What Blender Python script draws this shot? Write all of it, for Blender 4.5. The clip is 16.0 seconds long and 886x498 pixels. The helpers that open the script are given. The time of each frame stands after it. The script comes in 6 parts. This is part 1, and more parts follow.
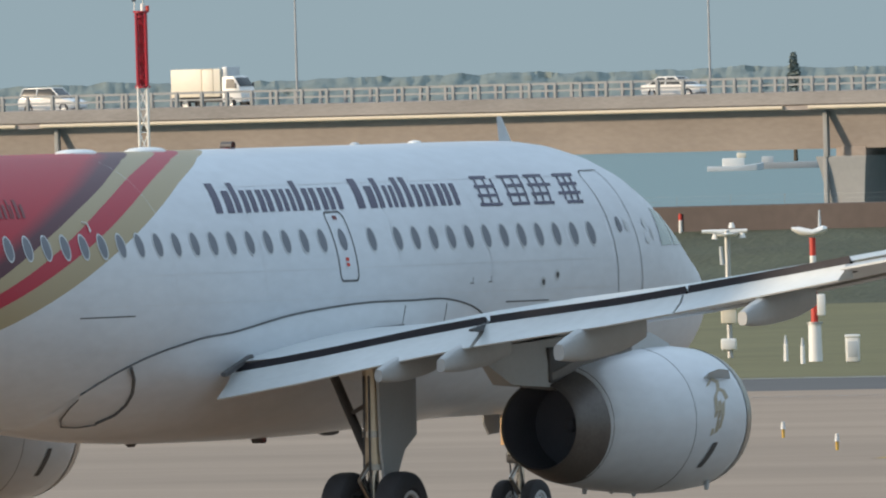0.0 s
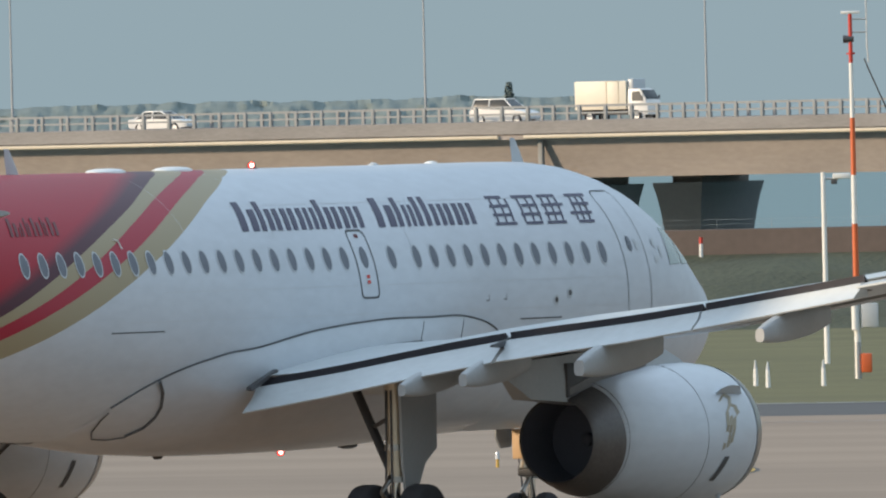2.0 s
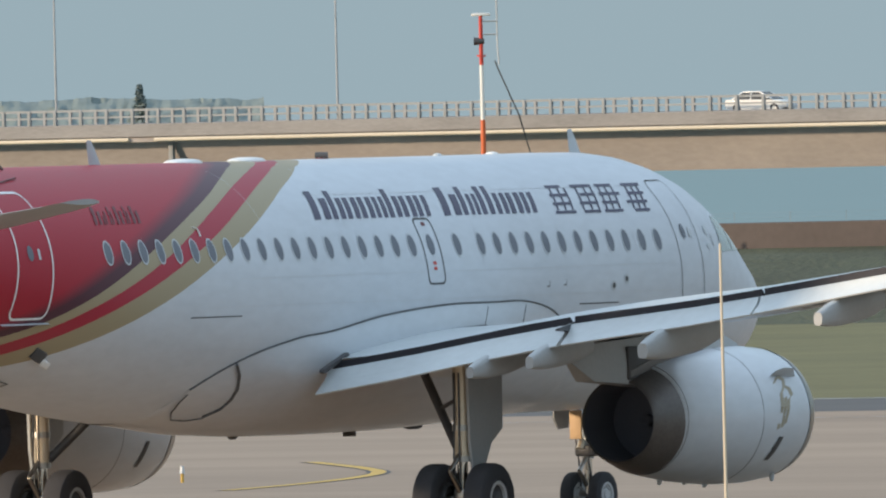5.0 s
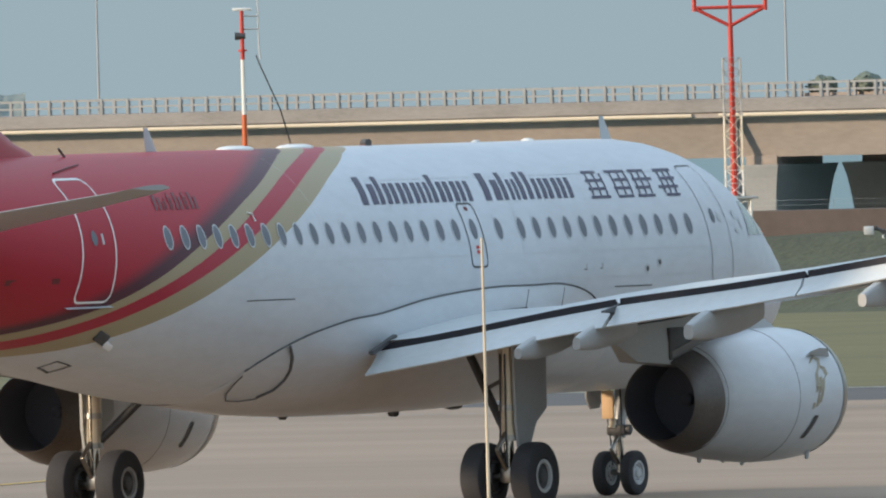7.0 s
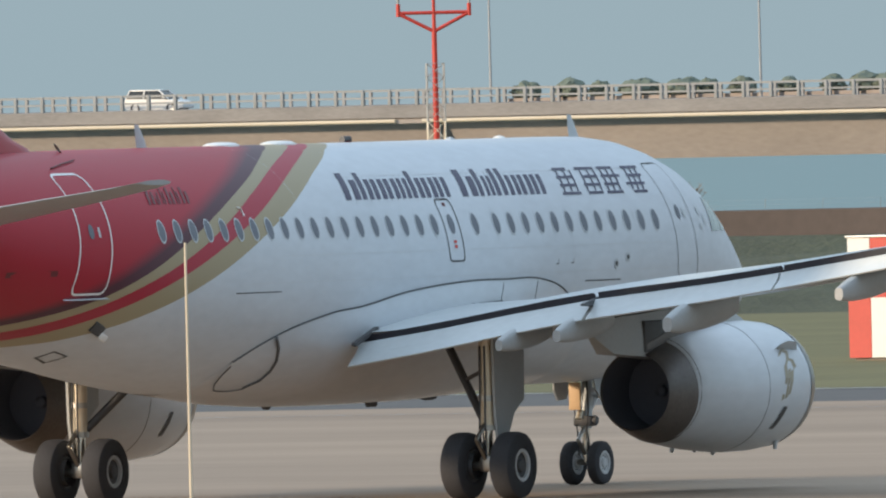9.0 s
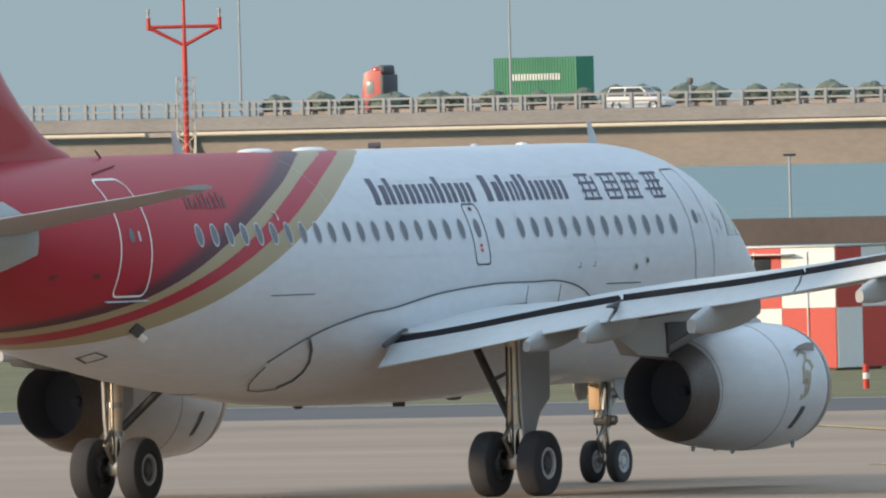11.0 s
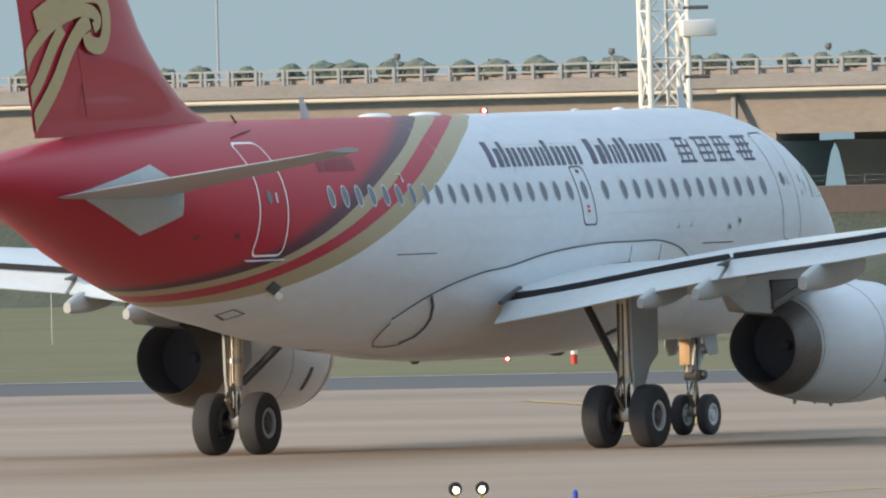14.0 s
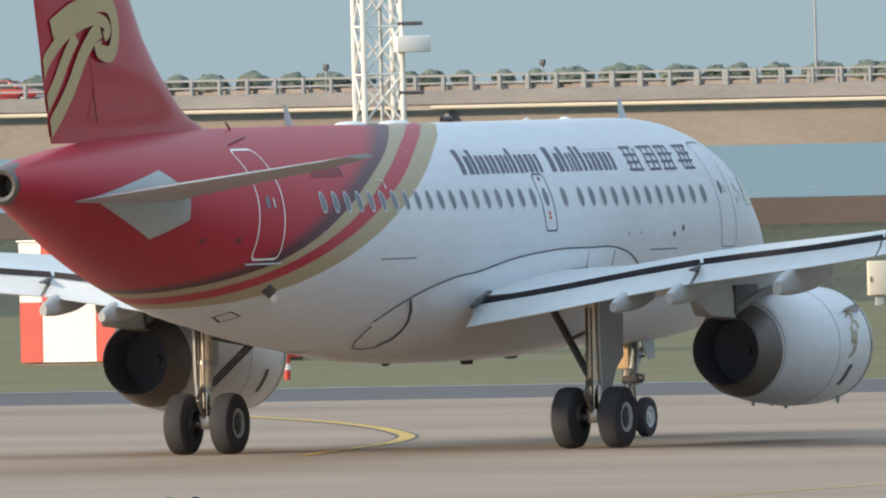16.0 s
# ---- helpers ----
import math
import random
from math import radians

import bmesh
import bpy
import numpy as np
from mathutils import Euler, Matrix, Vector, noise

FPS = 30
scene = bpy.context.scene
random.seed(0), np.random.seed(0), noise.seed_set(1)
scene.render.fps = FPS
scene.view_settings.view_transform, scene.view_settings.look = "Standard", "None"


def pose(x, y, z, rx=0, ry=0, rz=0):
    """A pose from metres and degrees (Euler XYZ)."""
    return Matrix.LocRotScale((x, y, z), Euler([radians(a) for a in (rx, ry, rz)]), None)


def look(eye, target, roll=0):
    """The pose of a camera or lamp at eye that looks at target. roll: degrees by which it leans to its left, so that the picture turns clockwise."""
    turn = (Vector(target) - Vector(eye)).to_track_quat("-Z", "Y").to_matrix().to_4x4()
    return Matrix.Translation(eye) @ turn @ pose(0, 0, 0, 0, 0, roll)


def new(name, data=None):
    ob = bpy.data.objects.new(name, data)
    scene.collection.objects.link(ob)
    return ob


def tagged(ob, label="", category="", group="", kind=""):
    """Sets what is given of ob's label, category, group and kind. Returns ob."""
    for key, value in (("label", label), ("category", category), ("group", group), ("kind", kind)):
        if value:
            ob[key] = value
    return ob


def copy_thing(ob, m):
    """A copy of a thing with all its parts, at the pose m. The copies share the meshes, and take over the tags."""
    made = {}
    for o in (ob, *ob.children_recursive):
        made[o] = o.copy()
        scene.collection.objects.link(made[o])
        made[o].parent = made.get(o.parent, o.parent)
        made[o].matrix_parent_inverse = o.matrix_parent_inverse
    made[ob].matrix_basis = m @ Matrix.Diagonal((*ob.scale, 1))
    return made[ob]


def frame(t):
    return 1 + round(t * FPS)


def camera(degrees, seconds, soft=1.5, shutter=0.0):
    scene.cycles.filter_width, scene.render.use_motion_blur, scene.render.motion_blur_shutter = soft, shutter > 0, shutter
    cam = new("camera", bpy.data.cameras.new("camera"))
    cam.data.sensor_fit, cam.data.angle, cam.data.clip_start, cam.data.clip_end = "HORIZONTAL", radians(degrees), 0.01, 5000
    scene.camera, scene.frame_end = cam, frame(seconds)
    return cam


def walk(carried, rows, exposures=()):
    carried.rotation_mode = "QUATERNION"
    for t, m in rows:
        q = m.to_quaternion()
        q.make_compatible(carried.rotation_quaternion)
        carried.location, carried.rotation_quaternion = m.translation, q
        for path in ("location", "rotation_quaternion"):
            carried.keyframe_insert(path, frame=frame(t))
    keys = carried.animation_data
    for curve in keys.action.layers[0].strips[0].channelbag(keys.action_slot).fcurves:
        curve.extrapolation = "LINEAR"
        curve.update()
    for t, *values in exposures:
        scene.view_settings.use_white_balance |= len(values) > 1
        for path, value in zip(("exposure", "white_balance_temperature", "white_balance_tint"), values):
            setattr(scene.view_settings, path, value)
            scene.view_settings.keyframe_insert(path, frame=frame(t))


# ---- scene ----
# ---- the camera, held at one spot and turned ----
LENS = 2.3136
cam = camera(LENS, 16.0, soft=2.1)
H = 6.416
# seconds, pan, tilt and roll in degrees
AIM = [
    (0, 0.0002, -0.3758, 1.563),
    (0.5, 0.1959, -0.2901, 1.493),
    (1, 0.4141, -0.3129, 1.365),
    (1.5, 0.5939, -0.3160, 1.182),
    (2, 0.7463, -0.3187, 1.383),
    (2.5, 0.8528, -0.3464, 1.522),
    (3, 0.9796, -0.3045, 1.523),
    (5.5, 1.8697, -0.3620, 1.488),
    (6, 1.9965, -0.4172, 1.607),
    (6.5, 2.1451, -0.4037, 1.590),
    (7, 2.3322, -0.3664, 1.565),
    (7.5, 2.5453, -0.3685, 1.463),
    (8, 2.7369, -0.3717, 1.376),
    (10.5, 3.6238, -0.3682, 1.452),
    (11, 3.7601, -0.3527, 1.400),
    (11.5, 3.8098, -0.2828, 1.663),
    (12, 3.9056, -0.2701, 1.758),
    (12.5, 4.0756, -0.2813, 1.607),
    (13, 4.2841, -0.3270, 1.586),
    (13.5, 4.4460, -0.3682, 1.589),
    (14, 4.5217, -0.4345, 1.519),
    (14.5, 4.6756, -0.4761, 1.549),
    (15, 4.8950, -0.4057, 1.502),
    (15.5, 5.1106, -0.4137, 1.500),
    (16, 5.2705, -0.4122, 1.322),
]
# seconds, east, north, heading of the airliner's main gear
TAXI = [
    (0, -4.40, 321.76, 29.74),
    (0.5, -3.25, 323.77, 29.72),
    (1, -2.11, 325.76, 29.77),
    (1.5, -0.97, 327.75, 29.88),
    (2, 0.18, 329.74, 30.00),
    (2.5, 1.32, 331.71, 30.13),
    (3, 2.46, 333.69, 30.24),
    (5.5, 8.27, 343.65, 30.68),
    (6, 9.45, 345.67, 30.62),
    (6.5, 10.65, 347.71, 30.55),
    (7, 11.85, 349.78, 30.44),
    (7.5, 13.05, 351.85, 30.31),
    (8, 14.26, 353.94, 30.20),
    (10.5, 20.56, 365.18, 30.62),
    (11, 21.87, 367.39, 30.63),
    (11.5, 23.15, 369.60, 30.61),
    (12, 24.46, 371.83, 30.56),
    (12.5, 25.79, 374.09, 30.47),
    (13, 27.13, 376.35, 30.37),
    (13.5, 28.48, 378.63, 30.25),
    (14, 29.80, 380.93, 30.09),
    (14.5, 31.14, 383.26, 29.86),
    (15, 32.48, 385.61, 29.47),
    (15.5, 33.82, 387.98, 28.89),
    (16, 35.13, 390.38, 28.16),
]


def aim(pan, tilt, roll):
    turn = Matrix.Rotation(radians(-pan), 4, "Z") @ Matrix.Rotation(radians(90 + tilt), 4, "X") @ Matrix.Rotation(radians(-roll), 4, "Z")
    return Matrix.Translation((0, 0, H)) @ turn


walk(cam, [(t, aim(a, b, c)) for t, a, b, c in AIM], exposures=[(0, 0.06), (1, 0.02), (3, 0.08), (6, 0.17), (11, 0.18), (13, 0.28), (16, 0.32)])

# ---- world and sun ----
SUN = Vector((-0.92, -0.30, 0.225)).normalized()
world = bpy.data.worlds.new("world")
scene.world = world
world.use_nodes = True
wn = world.node_tree
sky = wn.nodes.new("ShaderNodeTexSky")
sky.sky_type = "NISHITA"
sky.sun_disc = False
sky.sun_elevation = math.asin(SUN.z)
sky.sun_rotation = math.atan2(SUN.x, SUN.y)
sky.air_density, sky.dust_density, sky.ozone_density = 1.0, 4.0, 1.0
# a hazy sky, brighter overhead than at the horizon
tc = wn.nodes.new("ShaderNodeTexCoord")
sp = wn.nodes.new("ShaderNodeSeparateXYZ")
wn.links.new(tc.outputs["Generated"], sp.inputs[0])
veil = wn.nodes.new("ShaderNodeValToRGB")
veil.color_ramp.interpolation = "EASE"
veil.color_ramp.elements[0].position, veil.color_ramp.elements[0].color = 0.0, (0.362, 0.460, 0.472, 1)
veil.color_ramp.elements[1].position, veil.color_ramp.elements[1].color = 0.85, (0.90, 1.09, 1.23, 1)
wn.links.new(sp.outputs[2], veil.inputs[0])
lift = wn.nodes.new("ShaderNodeVectorMath")
lift.operation = "MULTIPLY"
lift.inputs[1].default_value = (10.0, 10.4, 11.4)
wn.links.new(veil.outputs[0], lift.inputs[0])
haze = wn.nodes.new("ShaderNodeMix")
haze.data_type = "RGBA"
haze.inputs[0].default_value = 0.9
wn.links.new(sky.outputs[0], haze.inputs[6])
wn.links.new(lift.outputs[0], haze.inputs[7])
wn.links.new(haze.outputs[2], wn.nodes["Background"].inputs[0])
wn.nodes["Background"].inputs[1].default_value = 0.088
sun = new("sun", bpy.data.lights.new("sun", "SUN"))
sun.data.energy, sun.data.angle, sun.data.color = 3.65, radians(4.0), (1.0, 0.79, 0.57)
sun.matrix_world = look(SUN * 100, (0, 0, 0))


# ---- materials ----
def material(name, base, rough=0.6, metal=0.0, vary=0.12, size=1.0, bump=0.0, spec=0.5, coat=0.0, stretch=(1, 1, 1), island=0.0):
    """Paint, metal or earth with stains at one scale and grain at another."""
    m = bpy.data.materials.new(name)
    m.use_nodes = True
    nt = m.node_tree
    b = nt.nodes["Principled BSDF"]
    b.inputs["Roughness"].default_value, b.inputs["Metallic"].default_value = rough, metal
    b.inputs["Specular IOR Level"].default_value, b.inputs["Coat Weight"].default_value = spec, coat
    tc = nt.nodes.new("ShaderNodeTexCoord")
    mp = nt.nodes.new("ShaderNodeMapping")
    mp.inputs["Scale"].default_value = stretch
    nt.links.new(tc.outputs["Object"], mp.inputs[0])
    n1, n2 = nt.nodes.new("ShaderNodeTexNoise"), nt.nodes.new("ShaderNodeTexNoise")
    n1.inputs["Scale"].default_value, n2.inputs["Scale"].default_value = 0.7 / size, 9.0 / size
    n1.inputs["Detail"].default_value, n2.inputs["Detail"].default_value = 5, 4
    for n in (n1, n2):
        nt.links.new(mp.outputs[0], n.inputs["Vector"])
    add = nt.nodes.new("ShaderNodeMath")
    add.operation = "MULTIPLY_ADD"
    add.inputs[1].default_value, add.inputs[2].default_value = 0.6, 0.0
    nt.links.new(n1.outputs[0], add.inputs[0])
    add2 = nt.nodes.new("ShaderNodeMath")
    add2.operation = "MULTIPLY_ADD"
    add2.inputs[1].default_value = 0.4
    nt.links.new(n2.outputs[0], add2.inputs[0])
    nt.links.new(add.outputs[0], add2.inputs[2])
    mix = nt.nodes.new("ShaderNodeMix")
    mix.data_type = "RGBA"
    k = vary
    mix.inputs[6].default_value = (*[c * (1 - 2.2 * k) for c in base], 1)
    mix.inputs[7].default_value = (*[min(1, c * (1 + 2.2 * k)) for c in base], 1)
    out = add2.outputs[0]
    if island:
        geo = nt.nodes.new("ShaderNodeNewGeometry")
        info = nt.nodes.new("ShaderNodeObjectInfo")
        sm = nt.nodes.new("ShaderNodeMath")
        sm.operation = "ADD"
        nt.links.new(geo.outputs["Random Per Island"], sm.inputs[0])
        nt.links.new(info.outputs["Random"], sm.inputs[1])
        fr = nt.nodes.new("ShaderNodeMath")
        fr.operation = "FRACT"
        nt.links.new(sm.outputs[0], fr.inputs[0])
        a3 = nt.nodes.new("ShaderNodeMath")
        a3.operation = "MULTIPLY_ADD"
        a3.inputs[1].default_value = island
        nt.links.new(fr.outputs[0], a3.inputs[0])
        nt.links.new(out, a3.inputs[2])
        sb = nt.nodes.new("ShaderNodeMath")
        sb.operation = "SUBTRACT"
        sb.inputs[1].default_value = island / 2
        nt.links.new(a3.outputs[0], sb.inputs[0])
        out = sb.outputs[0]
    nt.links.new(out, mix.inputs[0])
    nt.links.new(mix.outputs[2], b.inputs["Base Color"])
    if bump:
        bp = nt.nodes.new("ShaderNodeBump")
        bp.inputs["Strength"].default_value, bp.inputs["Distance"].default_value = 0.6, bump
        nt.links.new(n2.outputs[0], bp.inputs["Height"])
        nt.links.new(bp.outputs[0], b.inputs["Normal"])
    return m


def glow(name, colour, strength):
    m = bpy.data.materials.new(name)
    m.use_nodes = True
    b = m.node_tree.nodes["Principled BSDF"]
    b.inputs["Base Color"].default_value = (*colour, 1)
    b.inputs["Emission Color"].default_value = (*colour, 1)
    b.inputs["Emission Strength"].default_value = strength
    return m


WHITE = material("white aircraft paint", (0.575, 0.61, 0.65), 0.32, 0, 0.11, 2.0, coat=0.3, stretch=(0.6, 1, 1.6))
# fairings, pylons and leg doors: the wing's shade is put into this grey
UNDERP = material("mid grey fairing paint", (0.37, 0.385, 0.39), 0.4, 0, 0.10, 0.6)
GREYP = material("grey aircraft paint", (0.50, 0.53, 0.55), 0.35, 0, 0.06, 1.2, coat=0.15)
WINGP = material("wing grey paint", (0.545, 0.585, 0.60), 0.36, 0, 0.11, 0.9, coat=0.1, stretch=(1.6, 0.5, 1))
METAL = material("bare steel", (0.45, 0.43, 0.40), 0.32, 1.0, 0.1, 0.3)
BURNT = material("heat-stained nozzle metal", (0.155, 0.14, 0.132), 0.42, 0.6, 0.25, 0.5)
SOOT = material("sooty duct", (0.085, 0.09, 0.112), 0.9, 0.0, 0.08, 0.4)
CHROME = material("chromed strut", (0.75, 0.70, 0.62), 0.18, 1.0, 0.06, 0.2)
RUBBER = material("tyre rubber", (0.038, 0.038, 0.043), 0.85, 0, 0.25, 0.3, bump=0.004)
RIM = material("wheel rim paint", (0.50, 0.51, 0.52), 0.5, 0.0, 0.12, 0.2)
# the sun's golden gleam on the struts is put into this tan base
STRUT = material("oiled tan-grey strut metal", (0.66, 0.56, 0.42), 0.34, 0.6, 0.16, 0.25)
TRIMP = material("streaked bare trim plate", (0.37, 0.40, 0.40), 0.45, 0.2, 0.14, 0.5)
SEAMP = material("faint panel lap", (0.56, 0.58, 0.60), 0.4, 0, 0.08, 0.5)
SEAL = material("dark sealant line", (0.09, 0.095, 0.10), 0.6, 0, 0.15, 0.3)
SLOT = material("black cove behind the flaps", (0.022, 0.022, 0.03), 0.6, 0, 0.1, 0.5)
# shade on the tailplane's underside is put into this grey
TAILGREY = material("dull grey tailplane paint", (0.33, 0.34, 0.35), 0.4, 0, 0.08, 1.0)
NAVY = material("navy lettering paint", (0.045, 0.042, 0.085), 0.4, 0, 0.1, 1.0)
# warm sunlight on the placard is put into this tan
TAN = material("tan placard paint", (0.60, 0.40, 0.22), 0.6, 0, 0.1, 0.3)
GLASS = material("smoked window pane", (0.16, 0.175, 0.205), 0.45, 0, 0.15, 0.3, spec=0.25)
# the sky's reflection is put into this pale teal base
BLACKG = material("cockpit glass", (0.26, 0.32, 0.31), 0.08, 0, 0.08, 0.5, coat=0.6)
PALEGOLD = material("pale gold crest paint", (0.36, 0.32, 0.24), 0.4, 0, 0.08, 0.5)
GOLD = material("gold crest paint", (0.42, 0.33, 0.17), 0.4, 0, 0.08, 0.8)
REDP = material("red aircraft paint", (0.37, 0.014, 0.031), 0.3, 0, 0.06, 1.5, coat=0.3)
DARKRED = material("dark red lettering", (0.13, 0.015, 0.02), 0.4, 0, 0.1, 0.8)
DARK = material("dark hardware", (0.08, 0.08, 0.083), 0.55, 0.2, 0.2, 0.3)
APRON = material("worn concrete taxiway", (0.300, 0.222, 0.159), 0.85, 0, 0.24, 5.0, bump=0.01, stretch=(0.12, 1, 1))
SHOULDER = material("asphalt shoulder", (0.088, 0.087, 0.086), 0.9, 0, 0.15, 6.0, bump=0.01)
GRASS = material("mown grass", (0.135, 0.125, 0.052), 0.95, 0, 0.26, 5.0, bump=0.05)
SCRUB = material("bank scrub", (0.064, 0.072, 0.045), 0.95, 0, 0.35, 2.5, bump=0.2)
MUD = material("brown sea wall", (0.085, 0.068, 0.061), 0.9, 0, 0.22, 3.0, bump=0.03)
SEA = material("grey-green sea", (0.10, 0.18, 0.18), 0.35, 0, 0.06, 30.0, bump=0.15)
CONC = material("weathered concrete", (0.34, 0.295, 0.265), 0.88, 0, 0.20, 4.0, bump=0.01, stretch=(0.6, 1, 1.6))
PALECONC = material("pale concrete", (0.30, 0.305, 0.305), 0.85, 0, 0.10, 3.0)
PARAPETC = material("grey streaked parapet concrete", (0.265, 0.25, 0.24), 0.9, 0, 0.24, 2.2, bump=0.01, stretch=(0.5, 1, 2.0))
PIPEP = material("pale drain pipe", (0.60, 0.52, 0.40), 0.6, 0, 0.1, 2.0)
# base lightened to stand in for haze before the bridge
LEAF = material("foliage", (0.135, 0.165, 0.13), 0.9, 0, 0.16, 1.0, island=0.12)
# haze over the far shore is put into this paler, bluer green
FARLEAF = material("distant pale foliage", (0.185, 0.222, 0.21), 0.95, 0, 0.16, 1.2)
TWIG = material("dry brown twigs", (0.29, 0.23, 0.185), 0.9, 0, 0.15, 0.5)
BARK = material("bark", (0.09, 0.07, 0.05), 0.9, 0, 0.2, 0.5)
WHITEP = material("white gloss paint", (0.78, 0.78, 0.76), 0.35, 0, 0.05, 1.0)
SIGNRED = material("signal red paint", (0.55, 0.05, 0.035), 0.45, 0, 0.10, 1.0)
ORANGE = material("orange-red paint", (0.62, 0.13, 0.04), 0.45, 0, 0.10, 1.0)
GALV = material("galvanised steel", (0.46, 0.47, 0.47), 0.45, 0.6, 0.1, 0.5)
YELLOW = material("yellow line paint", (0.54, 0.35, 0.075), 0.7, 0, 0.18, 1.5)
BLUE = material("blue marker paint", (0.03, 0.07, 0.42), 0.45, 0, 0.08, 0.3)
CREAM = material("cream truck body", (0.74, 0.68, 0.56), 0.5, 0, 0.06, 1.2)
CARWHITE = material("white car paint", (0.78, 0.77, 0.74), 0.25, 0, 0.02, 1.0, coat=0.6)
CARRED = material("red truck paint", (0.42, 0.04, 0.04), 0.3, 0, 0.06, 1.0, coat=0.5)
GREENBOX = material("green corrugated container", (0.025, 0.21, 0.11), 0.5, 0, 0.10, 1.5)
CARGLASS = material("car window glass", (0.03, 0.035, 0.04), 0.15, 0, 0.05, 0.5, coat=0.0)
BEACON = glow("beacon red", (1.0, 0.07, 0.055), 3.5)
BULB = glow("beacon bulb", (1.0, 0.50, 0.42), 6.0)
LAMPGLOW = glow("lit lamp lens", (1.0, 0.93, 0.75), 4.0)


# ---- mesh helpers ----
def part(name, bm, mat, parent=None, label="", smooth=True, place=None):
    me = bpy.data.meshes.new(name)
    bmesh.ops.recalc_face_normals(bm, faces=bm.faces)
    for f in bm.faces:
        f.smooth = smooth
    bm.to_mesh(me)
    bm.free()
    me.materials.append(mat)
    if smooth:
        me.set_sharp_from_angle(angle=radians(38))
    ob = new(name, me)
    if parent:
        ob.parent = parent
    if place is not None:
        ob.matrix_basis = place
    if label:
        tagged(ob, label)
    return ob


def again(ob, m, parent=None):
    """Another piece on the same mesh."""
    o = new(ob.name.split(".")[0], ob.data)
    o.parent = parent or ob.parent
    o.matrix_basis = m
    return o


def thing(name, label, category, group="", m=None, kind=""):
    ob = tagged(new(name), label, category, group, kind)
    if m is not None:
        ob.matrix_basis = m
    return ob


def box(bm, lo, hi, bevel=0.0, m=None):
    r = bmesh.ops.create_cube(bm, size=1)
    vs = r["verts"]
    for v in vs:
        v.co = Vector([lo[i] + (v.co[i] + 0.5) * (hi[i] - lo[i]) for i in range(3)])
    if bevel:
        es = list({e for v in vs for e in v.link_edges})
        r = bmesh.ops.bevel(bm, geom=es, offset=bevel, segments=2, affect="EDGES", profile=0.5)
        vs = list({v for f in r["faces"] for v in f.verts} | {v for v in vs if v.is_valid})
    if m is not None:
        bmesh.ops.transform(bm, matrix=m, verts=vs)
    return bm


def rod(bm, a, b, r1, r2=None, n=10):
    a, b = Vector(a), Vector(b)
    m = Matrix.Translation((a + b) / 2) @ (b - a).to_track_quat("Z", "Y").to_matrix().to_4x4()
    bmesh.ops.create_cone(bm, cap_ends=True, segments=n, radius1=r1, radius2=r1 if r2 is None else r2, depth=(b - a).length, matrix=m)
    return bm


def tube(bm, pts, r, n=6):
    """A round bead that follows points."""
    pts = [Vector(p) for p in pts]
    rings = []
    for i, p in enumerate(pts):
        d = (pts[min(i + 1, len(pts) - 1)] - pts[max(i - 1, 0)]).normalized()
        q = d.to_track_quat("Z", "Y").to_matrix()
        rings.append([bm.verts.new(p + q @ Vector((r * math.cos(k * math.tau / n), r * math.sin(k * math.tau / n), 0))) for k in range(n)])
    for a, b in zip(rings, rings[1:]):
        for k in range(n):
            bm.faces.new((a[k], a[(k + 1) % n], b[(k + 1) % n], b[k]))
    bm.faces.new(rings[0]), bm.faces.new(rings[-1])
    return bm


def skin(bm, rings, closed=True, caps=False):
    """Faces between rings of equally many points."""
    vs = [[bm.verts.new(p) for p in r] for r in rings]
    for a, b in zip(vs, vs[1:]):
        n = len(a)
        for k in range(n if closed else n - 1):
            bm.faces.new((a[k], a[(k + 1) % n], b[(k + 1) % n], b[k]))
    if caps:
        bm.faces.new(vs[0]), bm.faces.new(vs[-1])
    return bm


def lathe(bm, profile, axis="X", n=40, centre=(0, 0, 0)):
    """Turns (along, radius) pairs about an axis through centre."""
    c = Vector(centre)
    rings = []
    for a, r in profile:
        ring = []
        for k in range(n):
            u, w = r * math.cos(k * math.tau / n), r * math.sin(k * math.tau / n)
            ring.append(c + Vector({"X": (a, u, w), "Y": (u, a, w), "Z": (u, w, a)}[axis]))
        rings.append(ring)
    return skin(bm, rings)


def smooth_at(table, x):
    """Catmull-Rom through rows of a table sorted by its first column."""
    i = max(0, min(len(table) - 2, sum(1 for r in table if r[0] <= x) - 1))
    p0, p1, p2, p3 = table[max(i - 1, 0)], table[i], table[i + 1], table[min(i + 2, len(table) - 1)]
    h = p2[0] - p1[0]
    u = (x - p1[0]) / h
    out = []
    for k in range(1, len(p1)):
        m1 = (p2[k] - p0[k]) / (p2[0] - p0[0]) * h
        m2 = (p3[k] - p1[k]) / (p3[0] - p1[0]) * h
        out.append((2 * u**3 - 3 * u**2 + 1) * p1[k] + (u**3 - 2 * u**2 + u) * m1 + (-2 * u**3 + 3 * u**2) * p2[k] + (u**3 - u**2) * m2)
    return out


